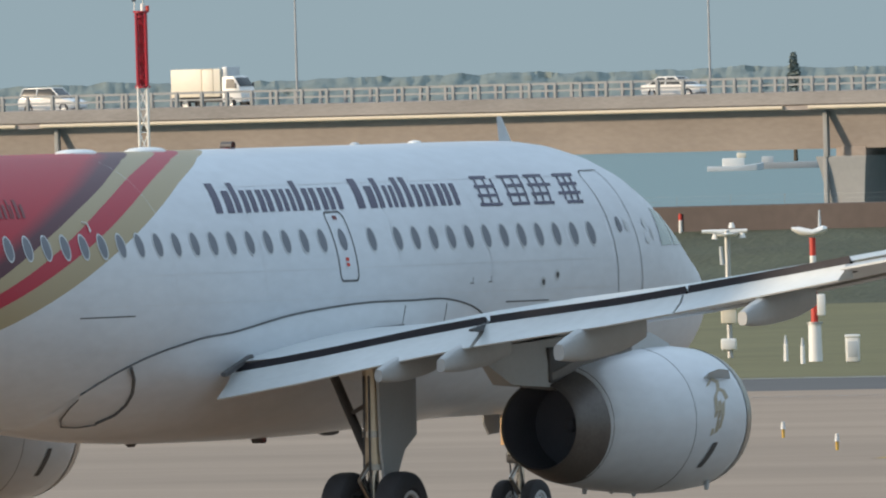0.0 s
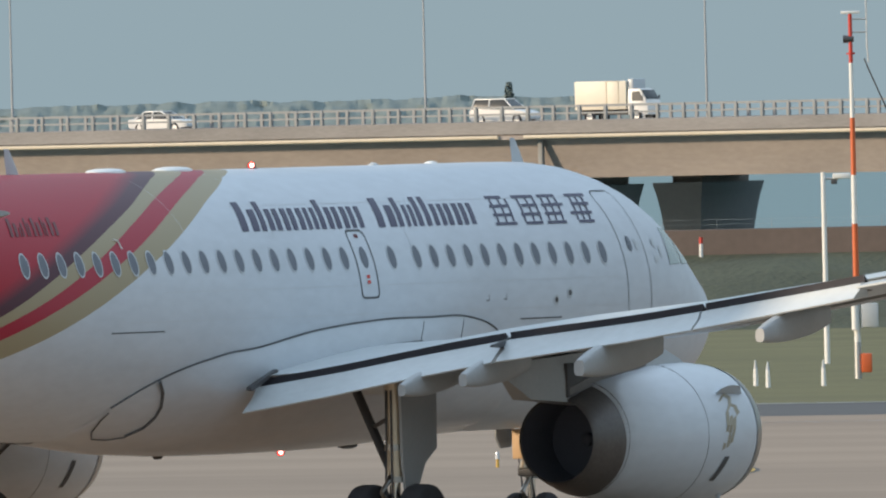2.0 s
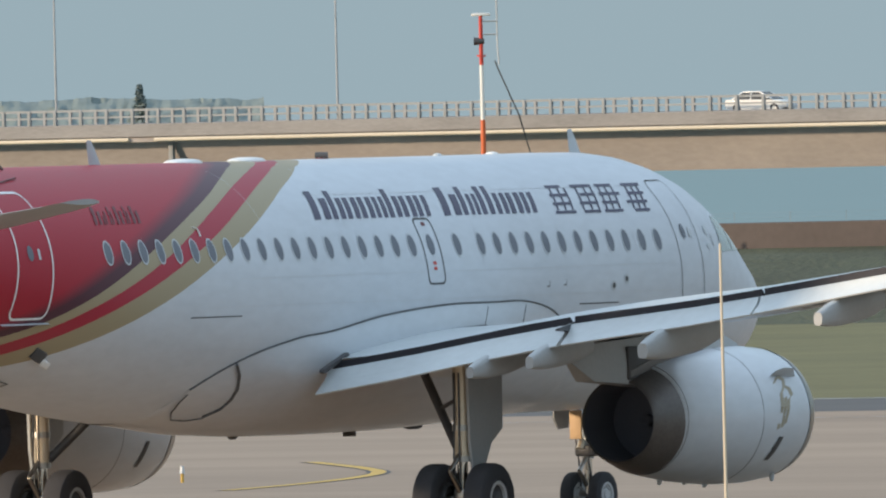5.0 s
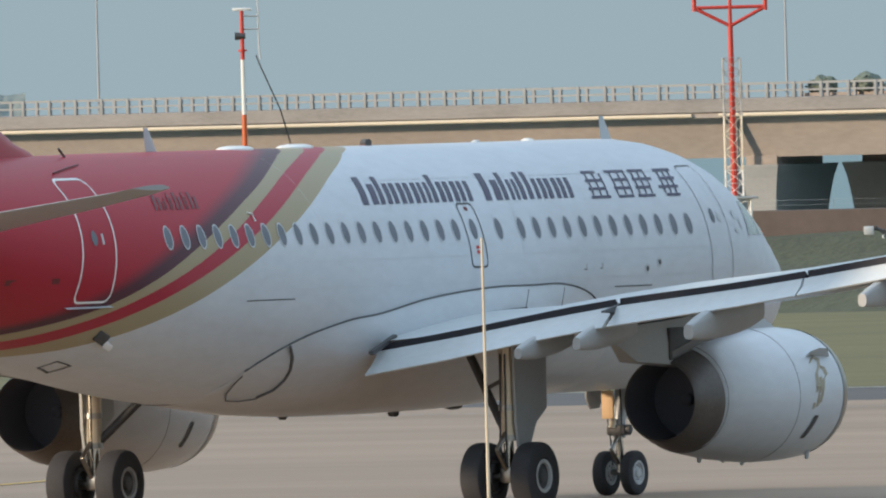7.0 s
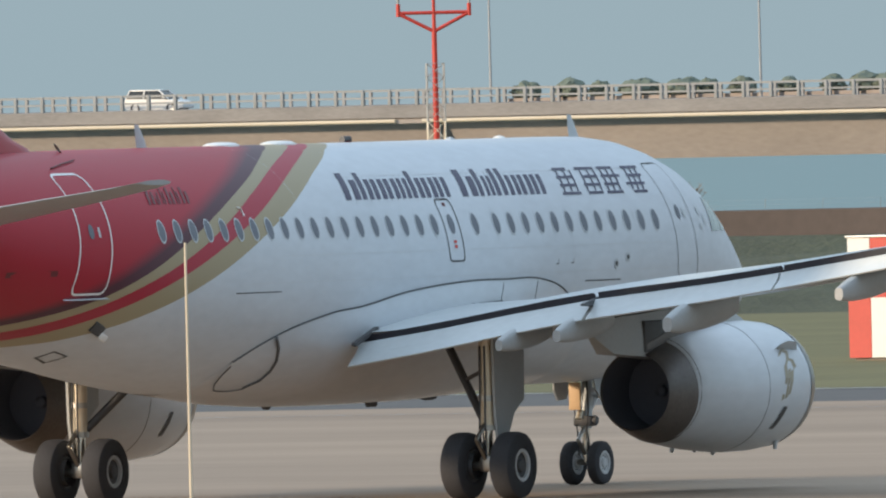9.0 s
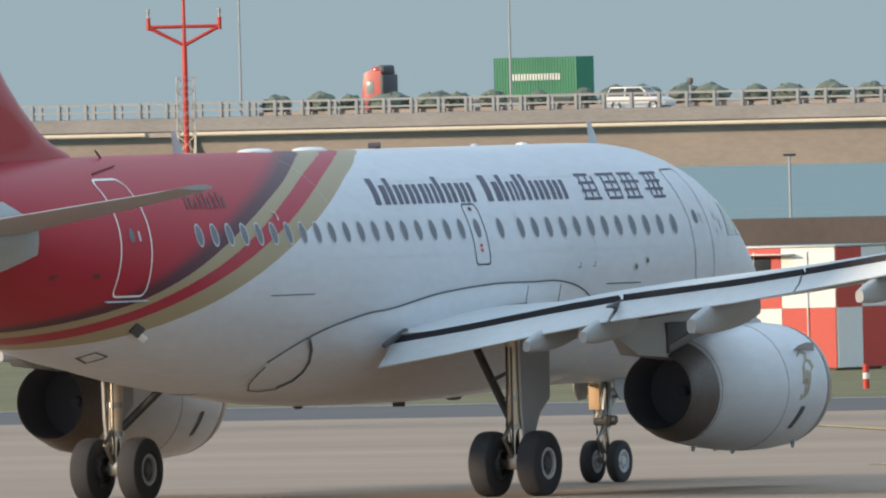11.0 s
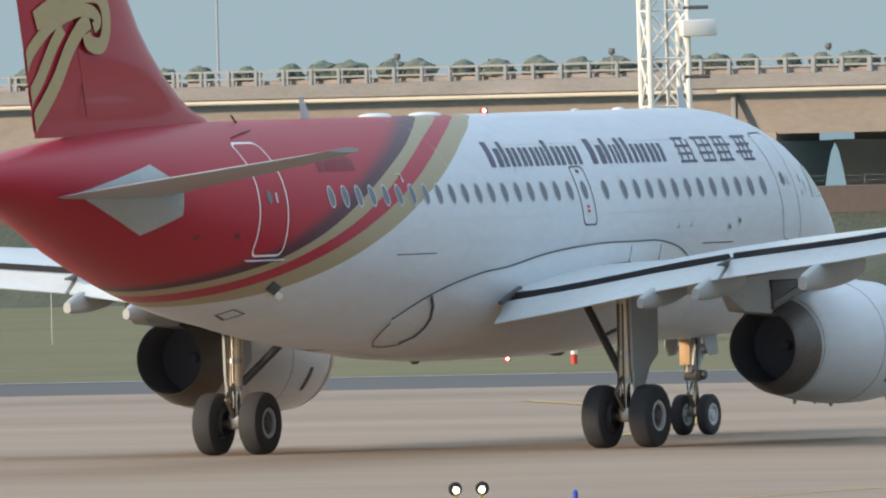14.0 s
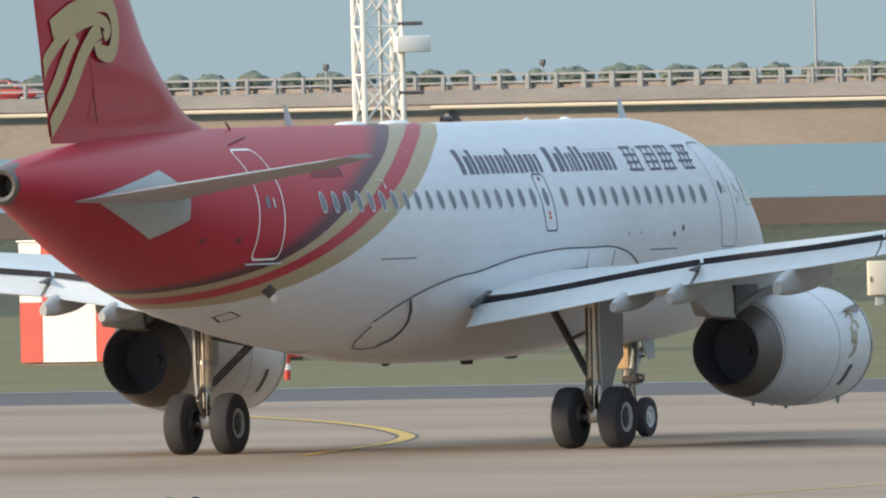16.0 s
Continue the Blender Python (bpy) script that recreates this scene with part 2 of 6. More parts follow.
# ---- livery of the fuselage ----
def livery():
    """White forward, red aft, with gold, red and gold bands that sweep down and aft."""
    m = WHITE.copy()
    m.name = "white and red livery"
    m.node_tree.nodes["Principled BSDF"].inputs["Roughness"].default_value = 0.42
    m.node_tree.nodes["Principled BSDF"].inputs["Coat Weight"].default_value = 0.04
    m.node_tree.nodes["Principled BSDF"].inputs["Specular IOR Level"].default_value = 0.35
    nt = m.node_tree
    b = nt.nodes["Principled BSDF"]
    paint = next(n for n in nt.nodes if n.bl_idname == "ShaderNodeMix")
    tc = next(n for n in nt.nodes if n.bl_idname == "ShaderNodeTexCoord")
    sep = nt.nodes.new("ShaderNodeSeparateXYZ")
    nt.links.new(tc.outputs["Object"], sep.inputs[0])

    def math_node(op, a, c):
        n = nt.nodes.new("ShaderNodeMath")
        n.operation = op
        for i, v in enumerate((a, c)):
            if isinstance(v, float):
                n.inputs[i].default_value = v
            else:
                nt.links.new(v, n.inputs[i])
        return n.outputs[0]

    def edge(stops):
        """Station as a function of height, through a smooth ramp; stations run from -14 to 3."""
        hgt = math_node("DIVIDE", math_node("SUBTRACT", sep.outputs[2], 2.4), 3.6)
        r = nt.nodes.new("ShaderNodeValToRGB")
        r.color_ramp.interpolation = "LINEAR"
        e = r.color_ramp.elements
        for i, (z, x) in enumerate(stops):
            if i < 2:
                el = e[i]
                el.position = (z - 2.4) / 3.6
            else:
                el = e.new((z - 2.4) / 3.6)
            v = (x + 14) / 17
            el.color = (v, v, v, 1)
        nt.links.new(hgt, r.inputs[0])
        s = nt.nodes.new("ShaderNodeSeparateColor")
        nt.links.new(r.outputs[0], s.inputs[0])
        return math_node("SUBTRACT", math_node("MULTIPLY", s.outputs[0], 17.0), 14.0)

    heights = (2.7, 2.8, 2.9, 3.1, 3.4, 3.8, 4.2, 4.6, 5.0, 5.2, 5.4, 5.6, 5.8, 5.87)

    def sweep(*stations):
        """A band edge: stations at the heights above, from the keel up to the crown."""
        table = list(zip(heights, stations))
        out = [(z, smooth_at(table, z)[0]) for z in [2.7 + 3.16 * (k / 27) for k in range(28)]]
        return edge([out[0], out[-1]] + out[1:-1])

    def over(mask, below, colour):
        n = nt.nodes.new("ShaderNodeMix")
        n.data_type = "RGBA"
        nt.links.new(mask, n.inputs[0])
        nt.links.new(below, n.inputs[6])
        n.inputs[7].default_value = colour
        return n.outputs[2]

    e1 = sweep(-14.2, -13.3, -12.5, -11.1, -9.55, -8.15, -7.02, -5.9, -4.65, -3.95, -3.2, -2.4, -1.3, -0.6)
    e2 = sweep(-13.0, -12.2, -11.5, -10.3, -9.0, -7.58, -6.32, -5.18, -4.03, -3.37, -2.65, -1.75, -0.5, 0.2)
    e3 = sweep(-12.0, -11.0, -10.35, -9.4, -8.2, -6.83, -5.56, -4.37, -3.18, -2.55, -1.86, -1.0, 0.15, 0.9)
    e4 = sweep(-10.8, -9.75, -9.1, -8.13, -7.0, -5.7, -4.53, -3.4, -2.25, -1.65, -1.0, -0.15, 0.85, 1.6)
    red, maroon, gold, rose = (0.36, 0.013, 0.030, 1), (0.080, 0.024, 0.038, 1), (0.35, 0.29, 0.18, 1), (0.37, 0.022, 0.045, 1)
    # a maroon shade that fades into the red aft of the first gold band
    fade = nt.nodes.new("ShaderNodeMapRange")
    fade.inputs[1].default_value, fade.inputs[2].default_value = -1.15, -0.45
    nt.links.new(math_node("SUBTRACT", sep.outputs[0], e1), fade.inputs[0])
    ground = nt.nodes.new("ShaderNodeRGB")
    ground.outputs[0].default_value = red
    bands = over(fade.outputs[0], ground.outputs[0], maroon)
    for e, colour in ((e1, gold), (e2, rose), (e3, gold)):
        bands = over(math_node("GREATER_THAN", sep.outputs[0], e), bands, colour)
    # under the belly line the white paint goes on
    lower = math_node("MULTIPLY", math_node("SUBTRACT", sep.outputs[0], -13.0), -0.10)
    fore = math_node("GREATER_THAN", sep.outputs[0], e4)
    belly = math_node("LESS_THAN", sep.outputs[2], math_node("ADD", 2.72, math_node("MAXIMUM", lower, -0.02)))
    white = math_node("MAXIMUM", fore, belly)
    mix = nt.nodes.new("ShaderNodeMix")
    mix.data_type = "RGBA"
    nt.links.new(white, mix.inputs[0])
    nt.links.new(bands, mix.inputs[6])
    nt.links.new(paint.outputs[2], mix.inputs[7])
    nt.links.new(mix.outputs[2], b.inputs["Base Color"])
    return m


LIVERY = livery()

# ---- the airliner: forward is +x, left is +y, the main gear stands at x = 0 ----
NOSE = 16.11
# station aft of the nose, top, bottom, half width
FUSELAGE = [
    (0, 3.36, 3.34, 0.01), (0.12, 3.72, 3.0, 0.34), (0.5, 4.10, 2.64, 0.72), (1.0, 4.30, 2.36, 0.99), (1.6, 4.60, 2.14, 1.25),
    (2.4, 5.06, 1.97, 1.51), (3.2, 5.45, 1.86, 1.70), (4.2, 5.72, 1.78, 1.87), (5.2, 5.84, 1.74, 1.96), (6.2, 5.86, 1.73, 1.975),
    (10, 5.86, 1.73, 1.975), (16, 5.86, 1.73, 1.975), (18.4, 5.86, 1.735, 1.975), (19.7, 5.86, 1.81, 1.972), (20.9, 5.86, 1.88, 1.965), (21.9, 5.86, 1.985, 1.955),
    (22.9, 5.86, 2.11, 1.94), (24.0, 5.855, 2.28, 1.90), (25.3, 5.84, 2.46, 1.82), (27.3, 5.79, 2.89, 1.60), (29.3, 5.70, 3.45, 1.28), (31.0, 5.56, 4.02, 0.92), (32.3, 5.42, 4.42, 0.60), (33.2, 5.27, 4.66, 0.33)]
TAIL_END = 33.2


def hull(x):
    """Centre height, half height and half width of the fuselage at x."""
    t, b, w = smooth_at(FUSELAGE, NOSE - x)
    return (t + b) / 2, (t - b) / 2, w


def on_hull(x, z, side=-1, off=0.0):
    c, h, w = hull(x)
    k = max(-0.999, min(0.999, (z - c) / h))
    y = w * math.sqrt(1 - k * k)
    n = Vector((0, y / w**2, (z - c) / h**2)).normalized()
    p = Vector((x, y, z)) + n * off
    return Vector((p.x, side * p.y, p.z))


def hull_patch(bm, outline, side=-1, off=0.006, inner=None):
    """A thin plate on the fuselage inside an outline of (x, z); inner: the outline's hole, for a rim."""
    if inner:
        k = len(outline)
        big, small = [], []
        for i in range(k):
            n = max(1, math.ceil(math.dist(outline[i], outline[(i + 1) % k]) / 0.09))
            for j in range(n):
                big.append([outline[i][c] + (outline[(i + 1) % k][c] - outline[i][c]) * j / n for c in (0, 1)])
                small.append([inner[i][c] + (inner[(i + 1) % k][c] - inner[i][c]) * j / n for c in (0, 1)])
        outline, inner = big, small
    a = [bm.verts.new(on_hull(x, z, side, off)) for x, z in outline]
    if inner:
        b = [bm.verts.new(on_hull(x, z, side, off)) for x, z in inner]
        for i in range(len(a)):
            j = (i + 1) % len(a)
            bm.faces.new((a[i], a[j], b[j], b[i]))
    else:
        bm.faces.new(a)
    return bm


def hull_plate(bm, outline, side=-1, off=0.008, rings=7):
    """A plate that follows the fuselage, filled ring by ring from its outline to its middle."""
    pts = []
    for i, p in enumerate(outline):
        q = outline[(i + 1) % len(outline)]
        n = max(1, math.ceil(math.dist(p, q) / 0.12))
        pts += [(p[0] + (q[0] - p[0]) * j / n, p[1] + (q[1] - p[1]) * j / n) for j in range(n)]
    cx, cz = sum(p[0] for p in pts) / len(pts), sum(p[1] for p in pts) / len(pts)
    skin(bm, [[on_hull(cx + (x - cx) * (1 - k / rings), cz + (z - cz) * (1 - k / rings), side, off) for x, z in pts] for k in range(rings)] , caps=False)
    bm.faces.new([bm.verts.new(on_hull(cx + (x - cx) / rings, cz + (z - cz) / rings, side, off)) for x, z in pts])
    return bm


def rounded(x0, z0, x1, z1, r, n=4):
    out = []
    for cx, cz, a0 in ((x1 - r, z1 - r, 0), (x0 + r, z1 - r, 90), (x0 + r, z0 + r, 180), (x1 - r, z0 + r, 270)):
        for k in range(n + 1):
            a = radians(a0 + 90 * k / n)
            out.append((cx + r * math.cos(a), cz + r * math.sin(a)))
    return out


def oval(x, z, w, h, n=18):
    return [(x + w / 2 * math.cos(k * math.tau / n), z + h / 2 * math.sin(k * math.tau / n)) for k in range(n)]


def foil(chord, thick, n=12):
    """Closed outline of an aerofoil: (aft from the leading edge, up), upper side first."""
    up, lo = [], []
    for k in range(n + 1):
        c = 0.5 * (1 - math.cos(math.pi * k / n))
        y = 5 * thick * (0.2969 * math.sqrt(c) - 0.126 * c - 0.3516 * c * c + 0.2843 * c**3 - 0.1015 * c**4)
        up.append((c * chord, y * chord * 1.15))
        lo.append((c * chord, -y * chord * 0.85))
    return up + lo[-2:0:-1]


def wing_plan(y):
    """Leading edge, main trailing edge, flap trailing edge and the height of the trailing edge at span y."""
    le = 5.3 - 0.52 * (y - 1.97)
    te = -1.15 - 0.05 * (y - 1.97) if y < 6.4 else -1.37 - 0.27 * (y - 6.4)
    return le, te, 2.36 + 0.122 * y + 0.10 * math.exp(-(((y - 6.0) / 2.2) ** 2))


def lifting(bm, rows, thick):
    """A wing or tail surface through rows of (leading edge x, trailing edge x, y, z)."""
    rings = []
    for le, te, y, z in rows:
        rings.append([Vector((le - a, y, z + h)) for a, h in foil(le - te, thick)])
    return skin(bm, rings, caps=True)


def build_wing(plane, side):
    s = side
    wing = part("wing", lifting(bmesh.new(), [(wing_plan(y)[0], wing_plan(y)[1] + 0.62 - 0.02 * y, s * y, wing_plan(y)[2] + 0.04 + (0.10 if y < 3 else 0.0)) for y in (1.2, 2.0, 3.5, 5.0, 6.4, 9.0, 12.0, 15.0, 17.0)], 0.125), WINGP, plane, "grey-white swept wing")
    wing_tip = bmesh.new()
    tip = wing_plan(17.0)
    skin(wing_tip, [[Vector((tip[0] - a, s * (17.0 + 0.03 * q), tip[2] + zz)) for a in (0.0, 1.5) for q in (-1, 1)][:2] + [Vector((tip[0] - 1.5, s * (17.0 + 0.03 * q), tip[2] + zz)) for q in (1, -1)] for zz in (-0.4, 0.0, 0.5)], caps=True)
    part("wingtip_fence", wing_tip, WHITE, wing)
    # flaps in three lengths, drooped, with a black strip before them for slot shade
    for y0, y1 in ((1.86, 6.25), (6.33, 10.2), (10.25, 13.4)):
        bm = bmesh.new()
        rings = []
        for y in np.linspace(y0, y1, 4):
            le, te, z = wing_plan(y)
            x0, x1 = te + 0.66 - 0.02 * y, te - 0.02
            zt = z + 0.012
            drop = 0.41 - 0.013 * y
            prof = [(x0, zt), (x0 - 0.18, zt - 0.02), ((x0 + x1) / 2, zt - drop * 0.45), (x1, zt - drop), (x1 + 0.02, zt - drop - 0.02), ((x0 + x1) / 2, zt - drop * 0.75 - 0.05), (x0 + 0.05, zt - 0.22)]
            rings.append([Vector((a, s * y, b)) for a, b in prof])
        part("flap", skin(bm, rings, caps=True), WINGP, wing, "drooped pale grey flap")
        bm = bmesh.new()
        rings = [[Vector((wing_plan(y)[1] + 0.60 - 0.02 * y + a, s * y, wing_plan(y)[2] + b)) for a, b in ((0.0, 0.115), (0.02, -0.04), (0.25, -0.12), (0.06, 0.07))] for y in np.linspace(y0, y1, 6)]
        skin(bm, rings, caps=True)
        part("slot_seal", bm, SLOT, wing, "black strip for the shade in the flap slot")
    for ya, yb in ((6.25, 6.33), (13.45, 16.6)):
        bm = bmesh.new()
        rings = [[Vector((wing_plan(y)[1] + a, s * y, wing_plan(y)[2] + b)) for a, b in ((0.62, 0.05), (-0.02, -0.06), (-0.02, -0.09), (0.62, -0.12))] for y in (ya, yb)]
        part("aileron" if ya > 7 else "flap_joint", skin(bm, rings, caps=True), WINGP if ya > 7 else SEAL, wing)
    bm = bmesh.new()
    skin(bm, [[Vector((x, s * y, z)) for x, z in ((-0.34, 2.85), (-0.32, 2.80), (-1.10, 2.54), (-1.16, 2.56), (-1.14, 2.60))] for y in (1.94, 2.02)], caps=True)
    part("flap_end_fairing", bm, DARK, wing, "dark grey fairing at the flap root", smooth=False)
    # flap track fairings
    for y, size in ((4.95, 0.74), (6.05, 0.8), (8.4, 1.0), (11.9, 0.85)):
        le, te, z = wing_plan(y)
        bm = bmesh.new()
        rings = []
        for u in np.linspace(0, 1, 12):
            x = te + 1.9 * size - 2.55 * size * u
            zc = z - 0.30 - 0.20 * size * u - 0.10 * size * u * u
            hh = 0.27 * size * max(0.08, math.sin(math.pi * min(1.0, 0.12 + 0.80 * u))) ** 0.6
            ww = 0.15 * size * (1 - 0.42 * u ** 4) * min(1.0, 0.25 + 2.5 * u)
            ring = []
            for a in np.linspace(0, math.tau, 16, endpoint=False):
                ca, sa = math.cos(a), math.sin(a)
                ring.append(Vector((x, s * y + ww * math.copysign(abs(ca) ** 0.6, ca), zc + hh * math.copysign(abs(sa) ** 0.8, sa))))
            rings.append(ring)
        part("flap_track_fairing", skin(bm, rings, caps=True), UNDERP, wing, "pointed grey flap track fairing")
    # slats
    bm = bmesh.new()
    rings = []
    for y in np.linspace(2.6, 16.2, 8):
        le, te, z = wing_plan(y)
        rings.append([Vector((le + a, s * y, z + b)) for a, b in ((0.1, 0.12), (0.22, 0.0), (0.16, -0.12), (-0.1, -0.1), (-0.1, 0.14))])
    part("slat", skin(bm, rings, caps=True), METAL, wing)
    return wing


def build_engine(plane, side):
    """A long-duct turbofan under the wing, with its pylon."""
    cy, cz = side * 5.75, 1.70
    eng = part("engine_nacelle", lathe(bmesh.new(), [(5.95, 0.80), (6.08, 0.86), (6.15, 0.93), (6.10, 0.98), (5.85, 1.035), (5.3, 1.075), (4.6, 1.08), (4.0, 1.06), (3.2, 1.0), (2.4, 0.90), (2.18, 0.855), (2.14, 0.82)], "X", 56, (0, cy, cz)), WHITE, plane, "white engine nacelle")
    part("intake_lip", lathe(bmesh.new(), [(5.6, 0.80), (5.98, 0.815), (6.13, 0.87), (6.18, 0.93), (6.12, 0.988), (5.92, 1.032)], "X", 56, (0, cy, cz)), METAL, eng, "polished intake lip")
    part("exhaust_nozzle", lathe(bmesh.new(), [(2.24, 0.85), (2.1, 0.82), (1.85, 0.755), (1.6, 0.68), (1.50, 0.645), (1.48, 0.63), (1.52, 0.615), (2.0, 0.62)], "X", 56, (0, cy, cz - 0.02)), BURNT, eng, "dark heat-stained exhaust nozzle")
    part("exhaust_duct", lathe(bmesh.new(), [(1.53, 0.614), (2.1, 0.62), (2.45, 0.60), (2.5, 0.01)], "X", 40, (0, cy, cz - 0.02)), SOOT, eng, "black exhaust duct")
    part("exhaust_cone", lathe(bmesh.new(), [(2.36, 0.01), (2.365, 0.05), (2.40, 0.09), (2.5, 0.10)], "X", 24, (0, cy, cz - 0.02)), SOOT, eng, "sooty exhaust plug")
    part("fan_face", lathe(bmesh.new(), [(5.45, 0.8), (5.3, 0.5), (5.35, 0.25), (5.6, 0.01)], "X", 40, (0, cy, cz)), DARK, eng)
    for x, rr in ((4.3, 1.072), (2.2, 0.864)):
        bm = bmesh.new()
        tube(bm, [(x, cy + rr * math.cos(a), cz + rr * math.sin(a)) for a in np.linspace(0, math.tau, 48)], 0.004, 4)
        part("cowl_seam", bm, SEAL, eng, "thin dark cowl seam")

    def on_cowl(x, ang, off):
        r = smooth_at([(2.4, 0.90), (3.2, 1.0), (4.0, 1.06), (4.6, 1.08), (5.3, 1.075), (5.85, 1.035), (6.1, 0.98)], x)[0] + off
        a = radians(ang)
        return Vector((x, cy + r * math.cos(a) * side, cz + r * math.sin(a)))

    bm = bmesh.new()
    skin(bm, [[on_cowl(4.86 - 0.16 * k / 8 + dx, -19 - 22 * k / 8, 0.008) for dx in (0.0, 0.05, 0.10, 0.15)] for k in range(9)], closed=False)
    part("cowl_vent", bm, DARK, eng, "black slanting vent", smooth=False)
    bm = bmesh.new()
    skin(bm, [[on_cowl(5.02 - 0.10 * k / 8 + dx, 194 + 24 * k / 8, 0.008) for dx in (0.0, 0.04, 0.08, 0.12)] for k in range(9)], closed=False)
    part("cowl_vent", bm, DARK, eng, "black slanting vent", smooth=False)
    # winged crest, a plain gold shape of bent strokes
    bm = bmesh.new()
    for stroke in (((4.95, 26), (5.15, 34), (5.30, 30), (5.22, 22), (5.06, 14)), ((5.22, 22), (5.36, 20), (5.40, 12), (5.25, 8)), ((5.06, 14), (5.02, 0), (4.88, -24)), ((5.16, 10), (5.12, 0), (5.00, -22)), ((5.26, 8), (5.20, -4), (5.10, -18))):
        pts = [on_cowl(x - 0.12, a * 0.78 + 6, 0.007) for x, a in stroke]
        for p, q in zip(pts, pts[1:]):
            d = Vector((0.05, 0, 0.015))
            bm.faces.new([bm.verts.new(v) for v in (p - d, p + d, q + d, q - d)])
    part("crest", bm, PALEGOLD, eng, "pale gold crest of bent strokes", smooth=False)
    # strake on the cowl
    bm = bmesh.new()
    base = [on_cowl(x, 33, -0.01) for x in (4.85, 5.0, 5.35, 5.7)]
    up = [Vector((0, 0.17 * side, 0.14)) * k for k in (0.7, 1.0, 0.9, 0.05)]
    skin(bm, [[b, b + u, b + u + Vector((0, 0.02, 0)), b + Vector((0, 0.03, 0))] for b, u in zip(base, up)], caps=True)
    part("strake", bm, GREYP, eng, "small grey strake")
    for x, a, l in ((2.95, -95, 0.09), (4.2, -88, 0.06), (5.6, -62, 0.14), (3.6, -90, 0.03)):
        bm = bmesh.new()
        p = on_cowl(x, a, -0.02)
        rod(bm, p, p + Vector((-0.02, 0, -l)), 0.05, 0.03, 8)
        part("drain_mast", bm, GREYP, eng)
    # pylon
    bm = bmesh.new()
    rings = []
    for x, z0, z1, w in ((5.4, 2.70, 2.80, 0.05), (4.7, 2.6, 2.98, 0.16), (3.6, 2.45, 3.12, 0.22), (2.2, 2.2, 3.0, 0.22), (1.4, 2.26, 2.95, 0.20), (0.45, 2.32, 2.9, 0.16), (-0.15, 2.66, 2.85, 0.04)):
        rings.append([Vector((x, cy + a * w, z)) for a, z in ((-1, z0), (1, z0), (1, (z0 + z1) / 2), (0.8, z1), (-0.8, z1), (-1, (z0 + z1) / 2))])
    part("pylon", skin(bm, rings, caps=True), UNDERP, eng, "grey engine pylon")
    # shade in the gap between pylon and cowl, drawn as a dark body
    bm = bmesh.new()
    skin(bm, [[Vector((x, cy + a * w, z)) for a, z in ((-1, z0), (1, z0), (1, z1), (-1, z1))] for x, z0, z1, w in ((1.5, 2.36, 2.46, 0.24), (2.5, 2.52, 2.72, 0.27), (3.6, 2.66, 2.86, 0.25), (4.7, 2.70, 2.78, 0.10))], caps=True)
    part("heat_shield", bm, BURNT, eng, "dark body for the shade between pylon and cowl")
    # a dark box set slightly proud stands in for the recess's shade
    part("pylon_recess", box(bmesh.new(), (1.45, cy - 0.235, 2.32), (2.55, cy + 0.235, 2.84), 0.03), DARK, eng, "proud dark panel for the pylon recess's shade")
    return eng


def build_wheel(parent, x, y, r, w, rim_r, disc, outer=0, ring=None):
    """A tyre with its rim ring, wheel disc and hub on one axle spot; disc: what its middle is made of; outer: the side with the pale ring, the brake fills the other."""
    m = Matrix.Translation((x, y, r))
    tyre = part("wheel", lathe(bmesh.new(), [(-w * 0.42, rim_r), (-w * 0.5, rim_r + 0.04), (-w * 0.5, r * 0.86), (-w * 0.40, r * 0.965), (-w * 0.22, r), (w * 0.22, r), (w * 0.40, r * 0.965), (w * 0.5, r * 0.86), (w * 0.5, rim_r + 0.04), (w * 0.42, rim_r)], "Y", 40), RUBBER, parent, "black rubber tyre", place=m)
    bm = bmesh.new()
    for sgn in (outer,) if outer else (-1, 1):
        lathe(bm, [(sgn * w * 0.44, rim_r), (sgn * w * 0.47, rim_r * 0.97), (sgn * w * 0.45, rim_r * 0.80), (sgn * w * 0.34, rim_r * 0.76)], "Y", 32)
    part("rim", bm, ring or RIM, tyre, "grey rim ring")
    bm = bmesh.new()
    for sgn in (-1, 1):
        lathe(bm, [(sgn * w * 0.34, rim_r * 0.77), (sgn * w * 0.28, rim_r * 0.60), (sgn * w * 0.30, rim_r * 0.42)], "Y", 32)
    part("wheel_disc", bm, disc, tyre)
    bm = bmesh.new()
    for sgn in (-1, 1):
        lathe(bm, [(sgn * w * 0.28, rim_r * 0.44), (sgn * w * 0.44, rim_r * 0.38), (sgn * w * 0.47, rim_r * 0.20), (sgn * w * 0.47, 0.002)], "Y", 20)
    part("hub", bm, DARK if disc is DARK else RIM, tyre, "round hub cap")
    if outer:
        bm = lathe(bmesh.new(), [(-outer * w * 0.46, rim_r), (-outer * w * 0.47, rim_r * 0.9), (-outer * w * 0.40, rim_r * 0.85), (-outer * w * 0.42, 0.06)], "Y", 28)
        part("brake_drum", bm, DARK, tyre, "sooty brake face")
    bm = bmesh.new()
    for k in range(9):
        a = k * math.tau / 9
        for sgn in (-1, 1):
            rod(bm, (rim_r * 0.62 * math.cos(a), sgn * w * 0.285, rim_r * 0.62 * math.sin(a)), (rim_r * 0.62 * math.cos(a), sgn * w * 0.30, rim_r * 0.62 * math.sin(a)), rim_r * 0.12, n=8)
    tagged(part("rim_hole", bm, DARK, tyre), kind="stuff")
    return tyre


WHEELS, BEACONS = [], []


